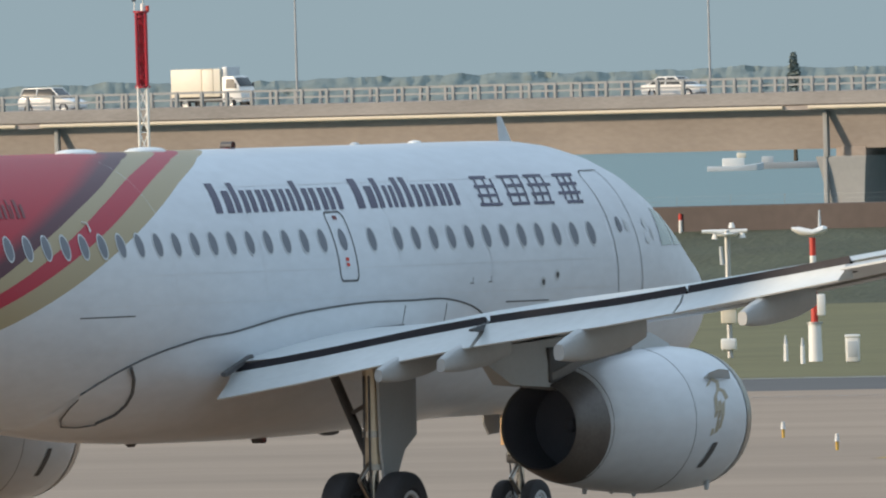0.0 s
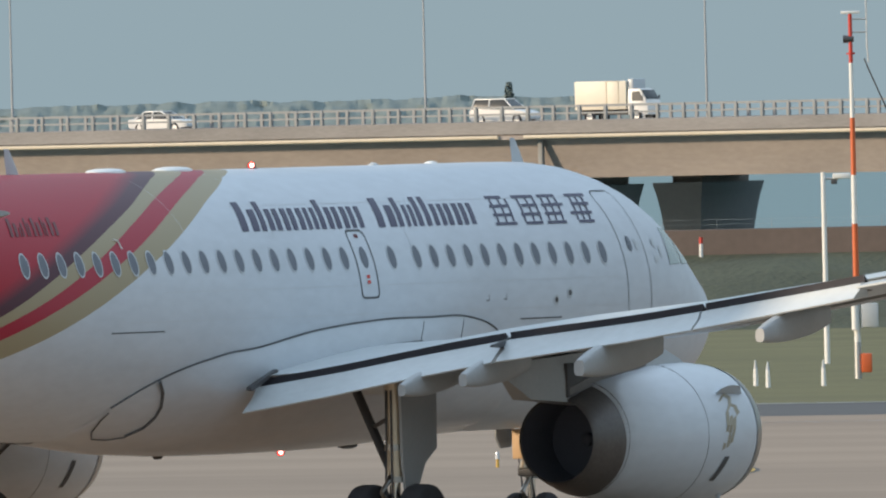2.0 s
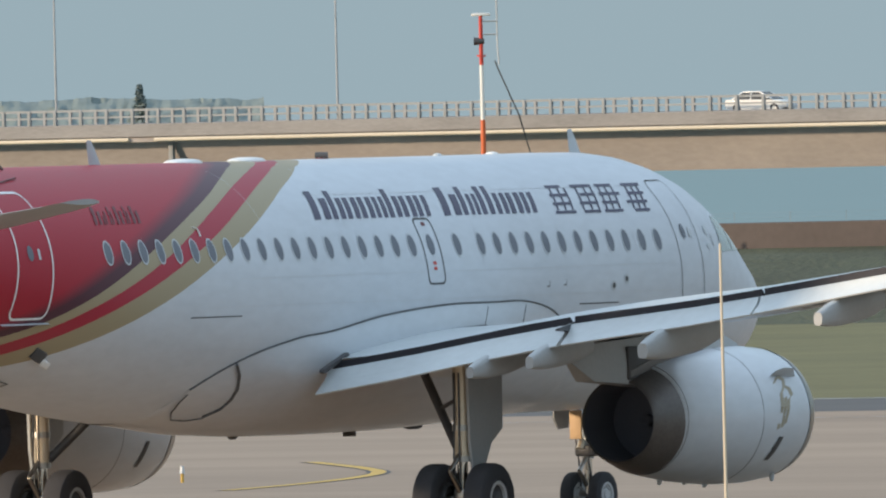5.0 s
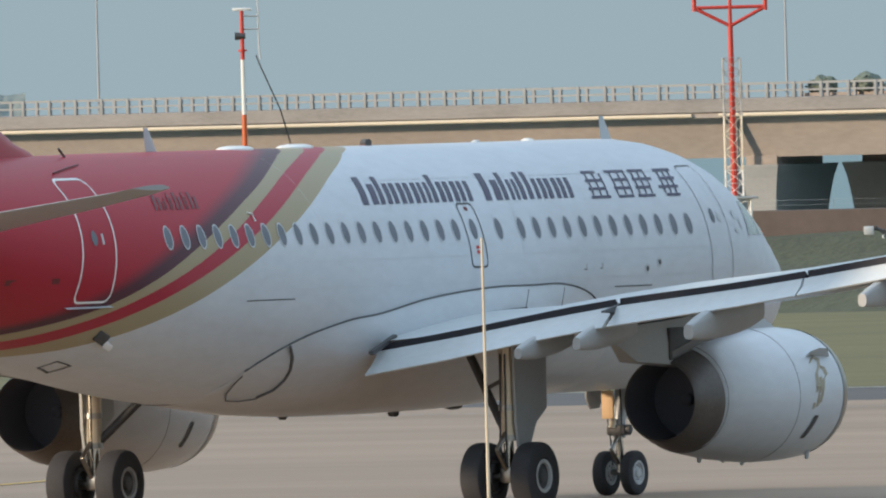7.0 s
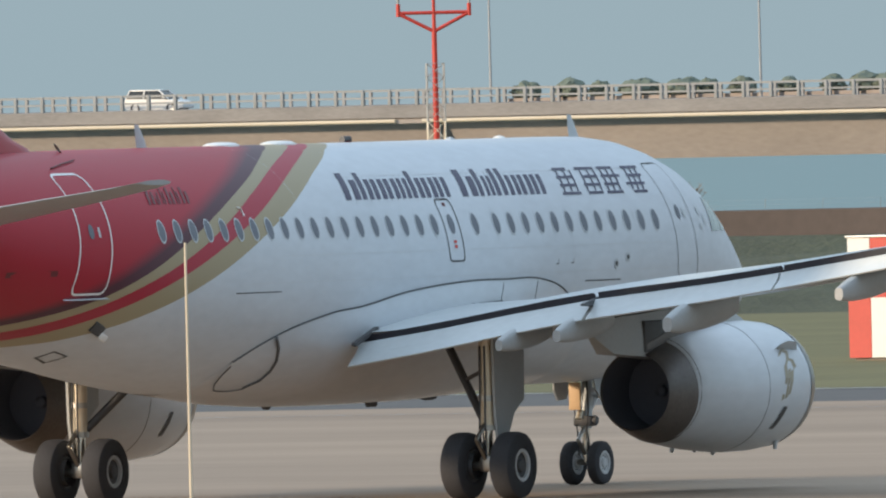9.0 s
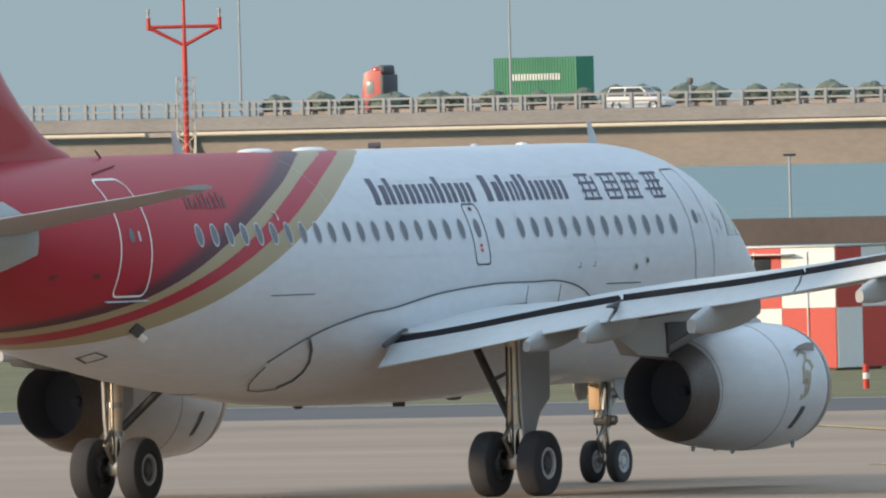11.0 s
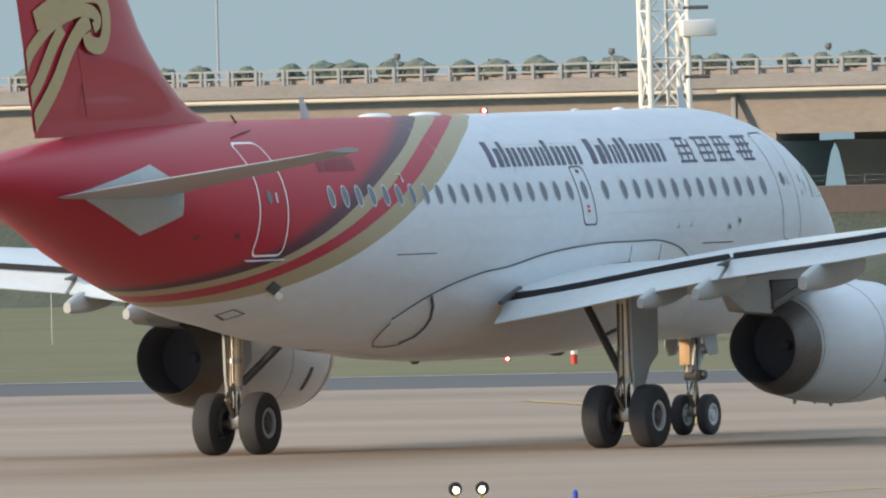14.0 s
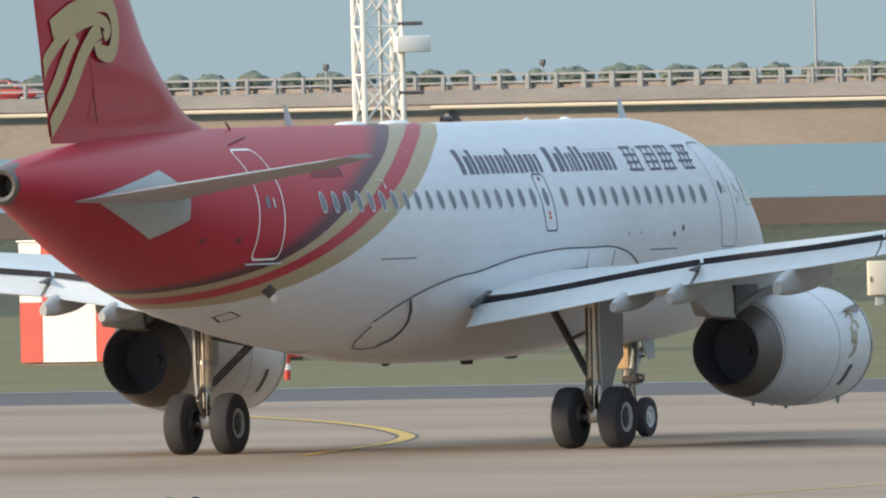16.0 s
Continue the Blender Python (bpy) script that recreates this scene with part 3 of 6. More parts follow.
def build_main_gear(plane, side):
    s = side
    y = s * (3.80 if s < 0 else 3.725)
    gear = part("main_gear", rod(bmesh.new(), (0, y, 1.15), (0.02, y, 2.75), 0.125, 0.14, 20), STRUT, plane, "tan-grey metal main landing gear")
    part("piston", rod(bmesh.new(), (0, y, 0.5), (0, y, 1.2), 0.085, n=18), CHROME, gear, "bright chromed piston")
    bm = rod(bmesh.new(), (0, y - 0.60, 0.548), (0, y + 0.60, 0.548), 0.075, n=14)
    box(bm, (-0.13, y - 0.11, 0.45), (0.13, y + 0.11, 0.70), 0.03)
    part("axle", bm, METAL, gear)
    bm = rod(bmesh.new(), (0.05, y - s * 0.06, 1.22), (0.95, y - s * 1.22, 2.60), 0.07, n=12)
    rod(bm, (0.0, y - s * 0.05, 2.10), (0.50, y - s * 0.62, 1.95), 0.035, n=8)
    part("side_stay", bm, DARK, gear, "dark side stay")
    bm = bmesh.new()
    rod(bm, (-0.10, y, 1.22), (-0.42, y, 0.98), 0.045, 0.03, 8)
    rod(bm, (-0.42, y, 0.98), (-0.10, y, 0.66), 0.03, 0.045, 8)
    part("torque_link", bm, METAL, gear)
    for k, (dx, dy) in enumerate(((-0.13, 0.05), (-0.14, -0.04), (0.1, 0.12))):
        bm = tube(bmesh.new(), [(dx, y + dy, 2.5), (dx * 1.1, y + dy, 1.8), (dx * 1.25, y + dy * 1.2, 1.2), (dx * 1.1, y + dy, 0.7)], 0.018, 5)
        part("brake_hose", bm, DARK, gear)
    for z in (1.12, 1.6):
        part("collar", rod(bmesh.new(), (0, y, z), (0, y, z + 0.09), 0.15, n=18), METAL, gear)
    # leg door, outboard of the leg
    bm = bmesh.new()
    yo = y + s * 0.15
    rings = [[Vector((a, yo + s * o, z)) for a, z in ((0.98, 2.62), (0.96, 1.62), (0.60, 1.40), (0.34, 0.98), (0.0, 0.95), (-0.08, 1.4), (-0.12, 2.62))] for o in (0.0, 0.045)]
    part("leg_door", skin(bm, rings, caps=True), UNDERP, gear, "grey leg door", smooth=False)
    for k in (-1, 1):
        # port rim rings take a darker grey to carry the belly's shade
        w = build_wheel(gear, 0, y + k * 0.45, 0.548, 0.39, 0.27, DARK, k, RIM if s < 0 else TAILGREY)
        WHEELS.append((w, (0, y + k * 0.45, 0.548), 0.548))
        bm = lathe(bmesh.new(), [(y + k * 0.20, 0.22), (y + k * 0.40, 0.22)], "Y", 20, (0, 0, 0.548))
        part("brake_pack", bm, DARK, gear)
    return gear


def build_nose_gear(plane):
    x = 11.04
    gear = part("nose_gear", rod(bmesh.new(), (x, 0, 0.95), (x + 0.12, 0, 2.1), 0.10, n=18), GREYP, plane, "grey nose landing gear")
    part("piston", rod(bmesh.new(), (x, 0, 0.38), (x, 0, 1.0), 0.065, n=16), CHROME, gear, "bright chromed piston")
    part("axle", rod(bmesh.new(), (x, -0.34, 0.38), (x, 0.34, 0.38), 0.05, n=12), METAL, gear)
    bm = rod(bmesh.new(), (x - 0.08, 0, 0.95), (x - 0.30, 0, 0.75), 0.035, n=8)
    rod(bm, (x - 0.30, 0, 0.75), (x - 0.06, 0, 0.52), 0.035, n=8)
    part("torque_link", bm, METAL, gear)
    part("steering_collar", box(bmesh.new(), (x - 0.15, -0.17, 0.98), (x + 0.14, 0.17, 1.16), 0.04), DARK, gear)
    part("steering_motor", rod(bmesh.new(), (x - 0.05, -0.24, 1.08), (x - 0.05, 0.10, 1.08), 0.07, n=12), DARK, gear)
    part("tow_placard", box(bmesh.new(), (x - 0.30, -0.05, 1.26), (x - 0.25, 0.16, 1.72), 0.01), TAN, gear, "tan placard on the leg")
    for s in (-1, 1):
        bm = bmesh.new()
        rings = [[Vector((a, s * (0.34 + o + 0.10 * (2.0 - z)), z)) for a, z in ((x + 0.15, 1.95), (x + 0.10, 1.44), (x - 0.22, 1.42), (x - 0.40, 1.60), (x - 0.45, 1.95))] for o in (0, 0.03)]
        part("bay_door", skin(bm, rings, caps=True), TAILGREY, gear, "small open bay door", smooth=False)
        bm = lathe(bmesh.new(), [(x - 0.02, 0.10), (x + 0.10, 0.10), (x + 0.14, 0.07)], "X", 16, (0, s * 0.22, 1.55))
        part("taxi_lamp", bm, GALV, gear)
        w = build_wheel(gear, x, s * 0.255, 0.366, 0.20, 0.20, RIM)
        WHEELS.append((w, (x, s * 0.255, 0.366), 0.366))
    part("steering_joint", rod(bmesh.new(), (x - 0.16, 0.05, 1.10), (x - 0.10, 0.05, 1.26), 0.07, 0.05, 10), STRUT, gear, "tan joint")
    for dy in (-0.09, 0.09):
        part("hose", tube(bmesh.new(), [(x - 0.12, dy, 1.8), (x - 0.16, dy * 1.5, 1.3), (x - 0.14, dy, 0.9), (x - 0.05, dy * 1.2, 0.5)], 0.016, 5), DARK, gear)
    # a solid dark slab stands in for the shade inside the wheel bay
    part("bay_mouth", box(bmesh.new(), (x - 0.5, -0.33, 1.80), (x + 0.9, 0.33, 1.88), 0.02), DARK, gear, "dark slab for the wheel bay's shade")
    rod_bm = rod(bmesh.new(), (x + 0.05, 0, 1.15), (x + 0.9, 0, 1.95), 0.05, n=10)
    part("drag_stay", rod_bm, GREYP, gear)
    return gear


def build_fairing(plane):
    """The swollen belly fairing between the wings, with its seam."""
    # x, upper edge height, outward swell, keel drop
    table = [(-4.6, 1.76, 0.0, 0.0), (-4.25, 2.31, 0.02, 0.01), (-3.24, 2.79, 0.05, 0.05), (-1.69, 3.10, 0.10, 0.10), (-0.64, 3.19, 0.14, 0.14), (0.94, 3.40, 0.17, 0.16), (2.97, 3.53, 0.17, 0.16), (4.48, 3.54, 0.14, 0.14), (5.62, 3.53, 0.10, 0.10), (6.65, 3.29, 0.05, 0.06), (7.6, 2.6, 0.02, 0.02), (8.2, 1.80, 0.0, 0.0)]
    rings, seams = [], {1: [], -1: []}
    for x in np.linspace(-4.6, 8.2, 60):
        top, swell, keel = smooth_at(table, x)
        c, h, w = hull(x)
        a1 = math.asin(max(-0.995, min(0.6, (top - c) / h)))
        ring = []
        for u in np.linspace(0, 1, 41):
            a = -math.pi - a1 + (math.pi + 2 * a1) * u
            e = math.sin(math.pi * u)
            k = 0.012 + swell * min(1.0, 3.0 * e) * (0.75 + 0.5 * abs(math.cos(a)))
            p = Vector((x, (w + k) * math.cos(a), c + (h + keel * e + 0.012) * math.sin(a)))
            ring.append(p)
        rings.append(ring)
        seams[1].append(on_hull(x, c + h * math.sin(a1), 1, 0.012)), seams[-1].append(on_hull(x, c + h * math.sin(a1), -1, 0.012))
    fair = part("belly_fairing", skin(bmesh.new(), rings, closed=False), WHITE, plane, "white belly fairing")
    for s in (1, -1):
        part("fairing_seam", tube(bmesh.new(), seams[s][2:-3], 0.016, 5), SEAL, fair, "dark curved seam")
        bm = bmesh.new()
        tube(bm, [on_hull(x, z, s, 0.06 + 0.09 * (x + 3.4) / 4) for x, z in ((-3.36, 2.76), (-3.12, 2.60), (-2.92, 2.40), (-2.84, 2.24), (-2.86, 2.10), (-3.05, 1.99))], 0.026, 5)
        part("access_seam", bm, SEAL, fair, "dark curved panel seam")
        bm = tube(bmesh.new(), [on_hull(x, z, s, 0.05 + 0.045 * (x + 4.2) / 1.2) for x, z in ((-3.05, 1.99), (-3.4, 1.95), (-3.75, 1.96), (-4.05, 2.06), (-4.2, 2.22), (-4.2, 2.33))], 0.012, 5)
        part("access_seam", bm, SEAL, fair, "dark curved panel seam")
        bm = tube(bmesh.new(), [on_hull(x, z, s, 0.19) for x, z in ((-0.35, 2.80), (0.12, 2.91), (0.8, 3.0), (1.85, 3.11), (2.95, 3.20), (4.0, 3.235))], 0.014, 5)
        part("wing_root_seam", bm, SEAL, fair)
        for x in (4.0, 5.3):
            bm = bmesh.new()
            tube(bm, [on_hull(x, z, s, 0.165 if x < 5 else 0.13) for z in (3.02, 3.2, 3.4, 3.5)], 0.007, 4)
            part("panel_joint", bm, SEAL, fair)
    return fair


def block_letters(plane, side, x0, x1, z0, z1, slots, mat, label, stroke=0.37, cross=True):
    """A name on the hull as plain slanted bars, a group to a character: (start, width, height) in parts of the length."""
    lean = -0.60

    def quad(bm, xa, xb, za, zb):
        n = max(2, math.ceil((zb - za) / 0.08))
        rows = []
        for k in range(n + 1):
            z = za + (zb - za) * k / n
            d = lean * (z - z1)
            rows.append([on_hull(xa - d, z, side, 0.007), on_hull(xb - d, z, side, 0.007)])
        skin(bm, rows, closed=False)

    for i, (a, wd, hh) in enumerate(slots):
        bm = bmesh.new()
        xa, xb = x0 + (x1 - x0) * a, x0 + (x1 - x0) * (a + wd)
        zt = z0 + (z1 - z0) * hh
        w = (xb - xa) * stroke
        if wd < 0.03:
            quad(bm, xa, xb, z0, zt)
        elif cross:
            quad(bm, xa, xa + w, z0, zt)
            quad(bm, xb - w, xb, z0, z0 + (z1 - z0) * 0.74)
        else:
            # a dense grid of thin bars
            wide = xb - xa
            for k in range(4):
                z = z0 + (z1 - z0 - 0.045) * k / 3
                cut = wide * (0.0, 0.20, 0.10, 0.28)[(k + i) % 4]
                quad(bm, xa + (cut if i % 2 else 0), xb - (0 if i % 2 else cut), z, z + 0.045)
            for f in ((0.10, 0.48, 0.82), (0.16, 0.56, 0.90), (0.08, 0.40, 0.72), (0.22, 0.50, 0.78))[i % 4]:
                quad(bm, xa + wide * f, xa + wide * (f + 0.085), z0 + 0.05, z1 - 0.05)
        part("lettering_bar", bm, mat, plane, label, smooth=False)


def build_airliner():
    plane = thing("airliner", "white twin-engine jet airliner with a red and gold tail, taxiing", "airplane")
    rings = []
    xs = [NOSE - s for s in (0, 0.05, 0.12, 0.25, 0.5, 0.8, 1.2, 1.6, 2.0, 2.4, 2.9, 3.4, 4.0, 4.7, 5.4, 6.2)] + list(np.linspace(9.4, -5.2, 40)) + list(np.linspace(-5.6, NOSE - TAIL_END, 34))
    for x in xs:
        c, h, w = hull(x)
        rings.append([Vector((x, w * math.cos(a), c + h * math.sin(a))) for a in np.linspace(0, math.tau, 64, endpoint=False)])
    bm = skin(bmesh.new(), rings, caps=False)
    part("fuselage", bm, LIVERY, plane, "white fuselage, red aft of gold bands")
    # tail cone outlet
    c, h, w = hull(NOSE - TAIL_END)
    bm = lathe(bmesh.new(), [(NOSE - TAIL_END + 0.5, 0.40), (NOSE - TAIL_END - 0.02, 0.315), (NOSE - TAIL_END - 0.08, 0.27), (NOSE - TAIL_END - 0.04, 0.20), (NOSE - TAIL_END + 0.5, 0.17), (NOSE - TAIL_END + 0.51, 0.01)], "X", 28, (0, 0, c))
    part("tail_outlet", bm, BURNT, plane, "grey metal tail outlet")
    build_fairing(plane)
    for side in (-1, 1):
        build_wing(plane, side)
        build_engine(plane, side)
        build_main_gear(plane, side)
    build_nose_gear(plane)
    # fin with rudder
    fin_rows = [(-8.1, -15.0, 5.66), (-8.5, -15.05, 5.90), (-9.0, -15.10, 6.04), (-9.5, -15.15, 6.27), (-10.1, -15.24, 6.62), (-10.65, -15.33, 7.06), (-11.05, -15.43, 7.45), (-11.45, -15.56, 7.98), (-11.75, -15.66, 8.4), (-12.75, -16.0, 9.7), (-14.1, -16.45, 11.6), (-14.4, -16.5, 11.78)]
    bm = bmesh.new()
    rings = []
    for le, te, z in fin_rows:
        ch = le - te
        rings.append([Vector((le - a, b * (0.45 if z < 6.1 else 0.7 if z < 6.5 else 1.0), z)) for a, b in foil(ch, 0.10 if z > 6.5 else 0.08)])
    skin(bm, rings, caps=True)
    fin = part("tail_fin", bm, REDP, plane, "red tail fin")
    bm = bmesh.new()
    for s in (-1, 1):
        tube(bm, [(-14.85 + 1.55 - 0.25 * (z - 5.9), s * 0.14, z) for z in (6.0, 8, 10, 11.5)], 0.012, 4)
    part("rudder_hinge", bm, DARKRED, fin)
    # plain gold crest of curved strokes
    bm = bmesh.new()

    def stroke(pts, w0, w1):
        raw, pts = [Vector(p) for p in pts], []
        for i in range(len(raw) - 1):
            p0, p1, p2, p3 = raw[max(i - 1, 0)], raw[i], raw[i + 1], raw[min(i + 2, len(raw) - 1)]
            for k in range(5):
                q = k / 5
                pts.append(0.5 * ((2 * p1) + (p2 - p0) * q + (2 * p0 - 5 * p1 + 4 * p2 - p3) * q * q + (3 * p1 - p0 - 3 * p2 + p3) * q**3))
        pts.append(raw[-1])
        for s in (-1, 1):
            rows = []
            for i, p in enumerate(pts):
                d = (pts[min(i + 1, len(pts) - 1)] - pts[max(i - 1, 0)]).normalized()
                nrm = Vector((-d.y, d.x)) * (w0 + (w1 - w0) * i / (len(pts) - 1)) / 2
                row = []
                for q in (p - nrm, p + nrm):
                    le, te = np.interp(q.y, [r[2] for r in fin_rows], [r[0] for r in fin_rows]), np.interp(q.y, [r[2] for r in fin_rows], [r[1] for r in fin_rows])
                    q = Vector((max(q.x, te + 0.02), q.y))
                    u = max(0.02, min(0.99, (le - q.x) / (le - te)))
                    yy = 5 * 0.10 * (0.2969 * math.sqrt(u) - 0.126 * u - 0.3516 * u * u + 0.2843 * u**3 - 0.1015 * u**4) * (le - te)
                    row.append(Vector((q.x, s * (yy * 1.15 + 0.012), q.y)))
                rows.append(row)
            skin(bm, rows, closed=False)

    stroke([(-15.26, 5.74), (-14.82, 6.13), (-14.36, 6.62), (-13.97, 7.15), (-13.58, 7.5), (-13.3, 7.62)], 0.30, 0.30)
    stroke([(-15.29, 6.23), (-14.91, 6.62), (-14.51, 7.16), (-14.19, 7.5)], 0.26, 0.26)
    stroke([(-15.4, 6.72), (-15.25, 7.02), (-14.93, 7.31), (-14.43, 7.6), (-13.69, 7.79), (-13.2, 7.76), (-13.0, 7.61), (-13.16, 7.49)], 0.26, 0.20)
    stroke([(-15.03, 7.63), (-14.41, 7.89), (-13.67, 8.06), (-13.0, 8.06), (-12.74, 7.79), (-12.74, 7.44), (-12.93, 7.2), (-13.32, 7.24), (-13.40, 7.4)], 0.36, 0.26)
    part("crest", bm, GOLD, fin, "gold crest of curved strokes", smooth=False)
    # tailplane
    for s in (-1, 1):
        tp = part("tailplane", lifting(bmesh.new(), [(-11.9, -15.75, s * 0.75, 4.66), (-12.35, -15.85, s * 1.6, 4.76), (-14.50, -15.95, s * 5.5, 5.26), (-14.85, -15.98, s * 5.93, 5.33)], 0.075), TAILGREY, plane, "grey tailplane")
        bm = bmesh.new()
        tube(bm, [(-12.35 + 0.02, s * 1.6, 4.76), (-13.4, s * 3.6, 5.0), (-14.51, s * 5.5, 5.26), (-14.86, s * 5.93, 5.33)], 0.022, 8)
        part("leading_edge", bm, METAL, tp)
        bm = bmesh.new()
        outline = [(-15.24, 4.72), (-12.99, 5.16), (-12.30, 4.78), (-12.36, 4.29), (-13.3, 3.98)]
        hull_plate(bm, outline, s, 0.014)
        part("trim_plate", bm, TRIMP, tp, "bare grey trim plate", smooth=False)
    # cabin windows
    xs = [10.085 - 0.529 * k for k in range(12)] + [3.495] + [2.04 - 0.5286 * k for k in range(19)]
    for s in (-1, 1):
        for x in xs:
            z = 4.472 - 0.0046 * (x - 2)
            bm = hull_plate(bmesh.new(), oval(x, z, 0.215, 0.345), s, 0.005, 4)
            win = part("cabin_window", bm, GLASS, plane, smooth=False)
            hull_rim = hull_patch(bmesh.new(), oval(x, z, 0.26, 0.39), s, 0.005, oval(x, z, 0.21, 0.34))
            part("window_frame", hull_rim, GREYP, win, smooth=False)
        # overwing exit
        bm = hull_patch(bmesh.new(), rounded(2.36, 3.85, 2.92, 4.90, 0.10), s, 0.005, rounded(2.39, 3.88, 2.89, 4.87, 0.08))
        ex = part("overwing_exit", bm, SEAL, plane, "outlined overwing exit")
        part("exit_window", hull_plate(bmesh.new(), oval(2.64, 4.475, 0.21, 0.33), s, 0.005, 4), GLASS, ex, smooth=False)
        bm = hull_patch(bmesh.new(), rounded(2.58, 4.77, 2.70, 4.83, 0.02), s, 0.006)
        part("exit_handle", bm, DARKRED, ex, smooth=False)
        for z in (4.08, 4.16):
            bm = hull_patch(bmesh.new(), rounded(2.58, z, 2.68, z + 0.05, 0.01), s, 0.006)
            part("exit_mark", bm, SIGNRED, ex, smooth=False)
        # doors, forward and aft
        for x0, x1, z0, z1, mat, nm in ((10.72, 11.58, 3.45, 5.38, SEAL, "forward_door"), (-10.02, -9.07, 3.54, 5.49, WHITEP, "aft_door")):
            w = 0.016 if mat is SEAL else 0.035
            lean = 0.0 if mat is SEAL else 0.13
            rim = [[(x + lean * (z - 4.5), z) for x, z in ol] for ol in (rounded(x0, z0, x1, z1, 0.16, 6), rounded(x0 + w, z0 + w, x1 - w, z1 - w, 0.16 - w, 6))]
            d = part(nm, hull_patch(bmesh.new(), rim[0], s, 0.006, rim[1]), mat, plane, "outlined cabin door")
            part("door_window", hull_plate(bmesh.new(), oval((x0 + x1) / 2 - 0.1, 4.55, 0.16, 0.24), s, 0.006, 3), GLASS, d, smooth=False)
            bm = hull_patch(bmesh.new(), rounded((x0 + x1) / 2 + 0.1, 4.45, (x0 + x1) / 2 + 0.16, 4.62, 0.02), s, 0.006)
            part("door_handle", bm, GREYP, d, smooth=False)
            bm = bmesh.new()
            skin(bm, [[on_hull(x, z0 - 0.05, s, o) for x in np.linspace(x0 - 0.22, x1 - 0.02, 7)] for o in (0.0, 0.06)], closed=False)
            part("door_sill", bm, GREYP, d)
        # service marks and ports
        for x, z in ((8.41, 3.73), (8.84, 3.83)):
            pt = part("static_port", hull_patch(bmesh.new(), oval(x, z, 0.17, 0.17), s, 0.006), GREYP, plane, smooth=False)
            part("port_hole", hull_patch(bmesh.new(), oval(x, z, 0.09, 0.09), s, 0.009), DARK, pt, smooth=False)
        for a, b, z in ((-5.1, -3.55, 3.47), (7.3, 8.6, 3.45)):
            bm = hull_patch(bmesh.new(), [(a, z), (b, z), (b, z + 0.02), (a, z + 0.02)], s, 0.005)
            part("service_mark", bm, SEAL, plane, smooth=False)
        for x, z in ((6.2, 3.75), (6.75, 3.76)):
            bm = bmesh.new()
            hull_patch(bm, [(x, z), (x + 0.10, z), (x + 0.10, z + 0.09), (x + 0.085, z + 0.09), (x + 0.085, z + 0.015), (x, z + 0.015)], s, 0.005)
            part("service_mark", bm, SEAL, plane, smooth=False)
        for zz, x0, x1 in ((3.95, -10.6, -11.9),):
            part("grey_mark", hull_patch(bmesh.new(), [(x0, zz), (x1, zz), (x1, zz - 0.09), (x0, zz - 0.09)], s, 0.005), DARKRED, plane, smooth=False)
        # skin laps of the hull panels
        for x in (9.3, 6.9, 4.2, 0.2, -2.4):
            bm = bmesh.new()
            skin(bm, [[on_hull(x + a, z, s, 0.003) for a in (0.0, 0.007)] for z in np.linspace(3.55, 5.8, 22)], closed=False)
            part("skin_seam", bm, SEAMP, plane, "faint panel lap")
        for z, xa, xb in ((5.30, -0.6, 10.3), (4.05, -3.6, 10.5), (3.62, -4.6, 10.6), (2.95, -6.4, -2.6)):
            bm = bmesh.new()
            skin(bm, [[on_hull(x, z + a, s, 0.003) for a in (0.0, 0.008)] for x in np.linspace(xa, xb, 20)], closed=False)
            part("skin_seam", bm, SEAMP, plane, "faint panel lap")
        # cockpit side windows
        for k, ol in enumerate(([(12.55, 4.20), (13.25, 4.22), (13.30, 4.70), (12.75, 4.78)], [(13.30, 4.20), (14.05, 4.22), (13.95, 4.66), (13.36, 4.71)], [(14.12, 4.22), (14.62, 4.25), (14.42, 4.55), (14.02, 4.64)])):
            part("cockpit_window", hull_plate(bmesh.new(), ol, s, 0.008), BLACKG, plane, "cockpit window with sky reflection in its colour", smooth=False)
        for x, z, w, h in ((12.05, 4.55, 0.16, 0.16), (12.25, 4.40, 0.10, 0.22), (12.0, 4.30, 0.20, 0.10), (11.35, 4.52, 0.10, 0.14)):
            bm = hull_patch(bmesh.new(), oval(x, z, w, h, 9), s, 0.006)
            part("small_crest", bm, GREYP, plane, smooth=False)
        # names as plain bars
        caps = [(0.0, 0.075, 1.0), (0.085, 0.055, 1.0), (0.15, 0.055, 0.74), (0.215, 0.055, 0.74), (0.28, 0.045, 0.74), (0.335, 0.055, 1.0), (0.40, 0.055, 0.74), (0.465, 0.05, 0.74)]
        caps += [(0.575, 0.08, 1.0), (0.665, 0.02, 1.0), (0.70, 0.04, 0.74), (0.75, 0.02, 1.0), (0.785, 0.02, 1.0), (0.82, 0.05, 0.74), (0.88, 0.055, 0.74), (0.945, 0.05, 0.74)]
        block_letters(plane, s, -0.40, 6.84, 4.92, 5.36, caps, NAVY, "navy bar of the airline name")
        block_letters(plane, s, 7.38, 10.52, 4.89, 5.34, [(0.0, 0.215, 1), (0.26, 0.215, 1), (0.52, 0.215, 1), (0.78, 0.215, 1)], NAVY, "navy block of a character", cross=False)
        block_letters(plane, s, -7.36, -5.92, 4.95, 5.22, [(0, 0.16, 1), (0.2, 0.08, 0.5), (0.34, 0.08, 1), (0.48, 0.15, 1), (0.68, 0.08, 1), (0.82, 0.16, 1)], DARKRED, "dark bar of the registration")
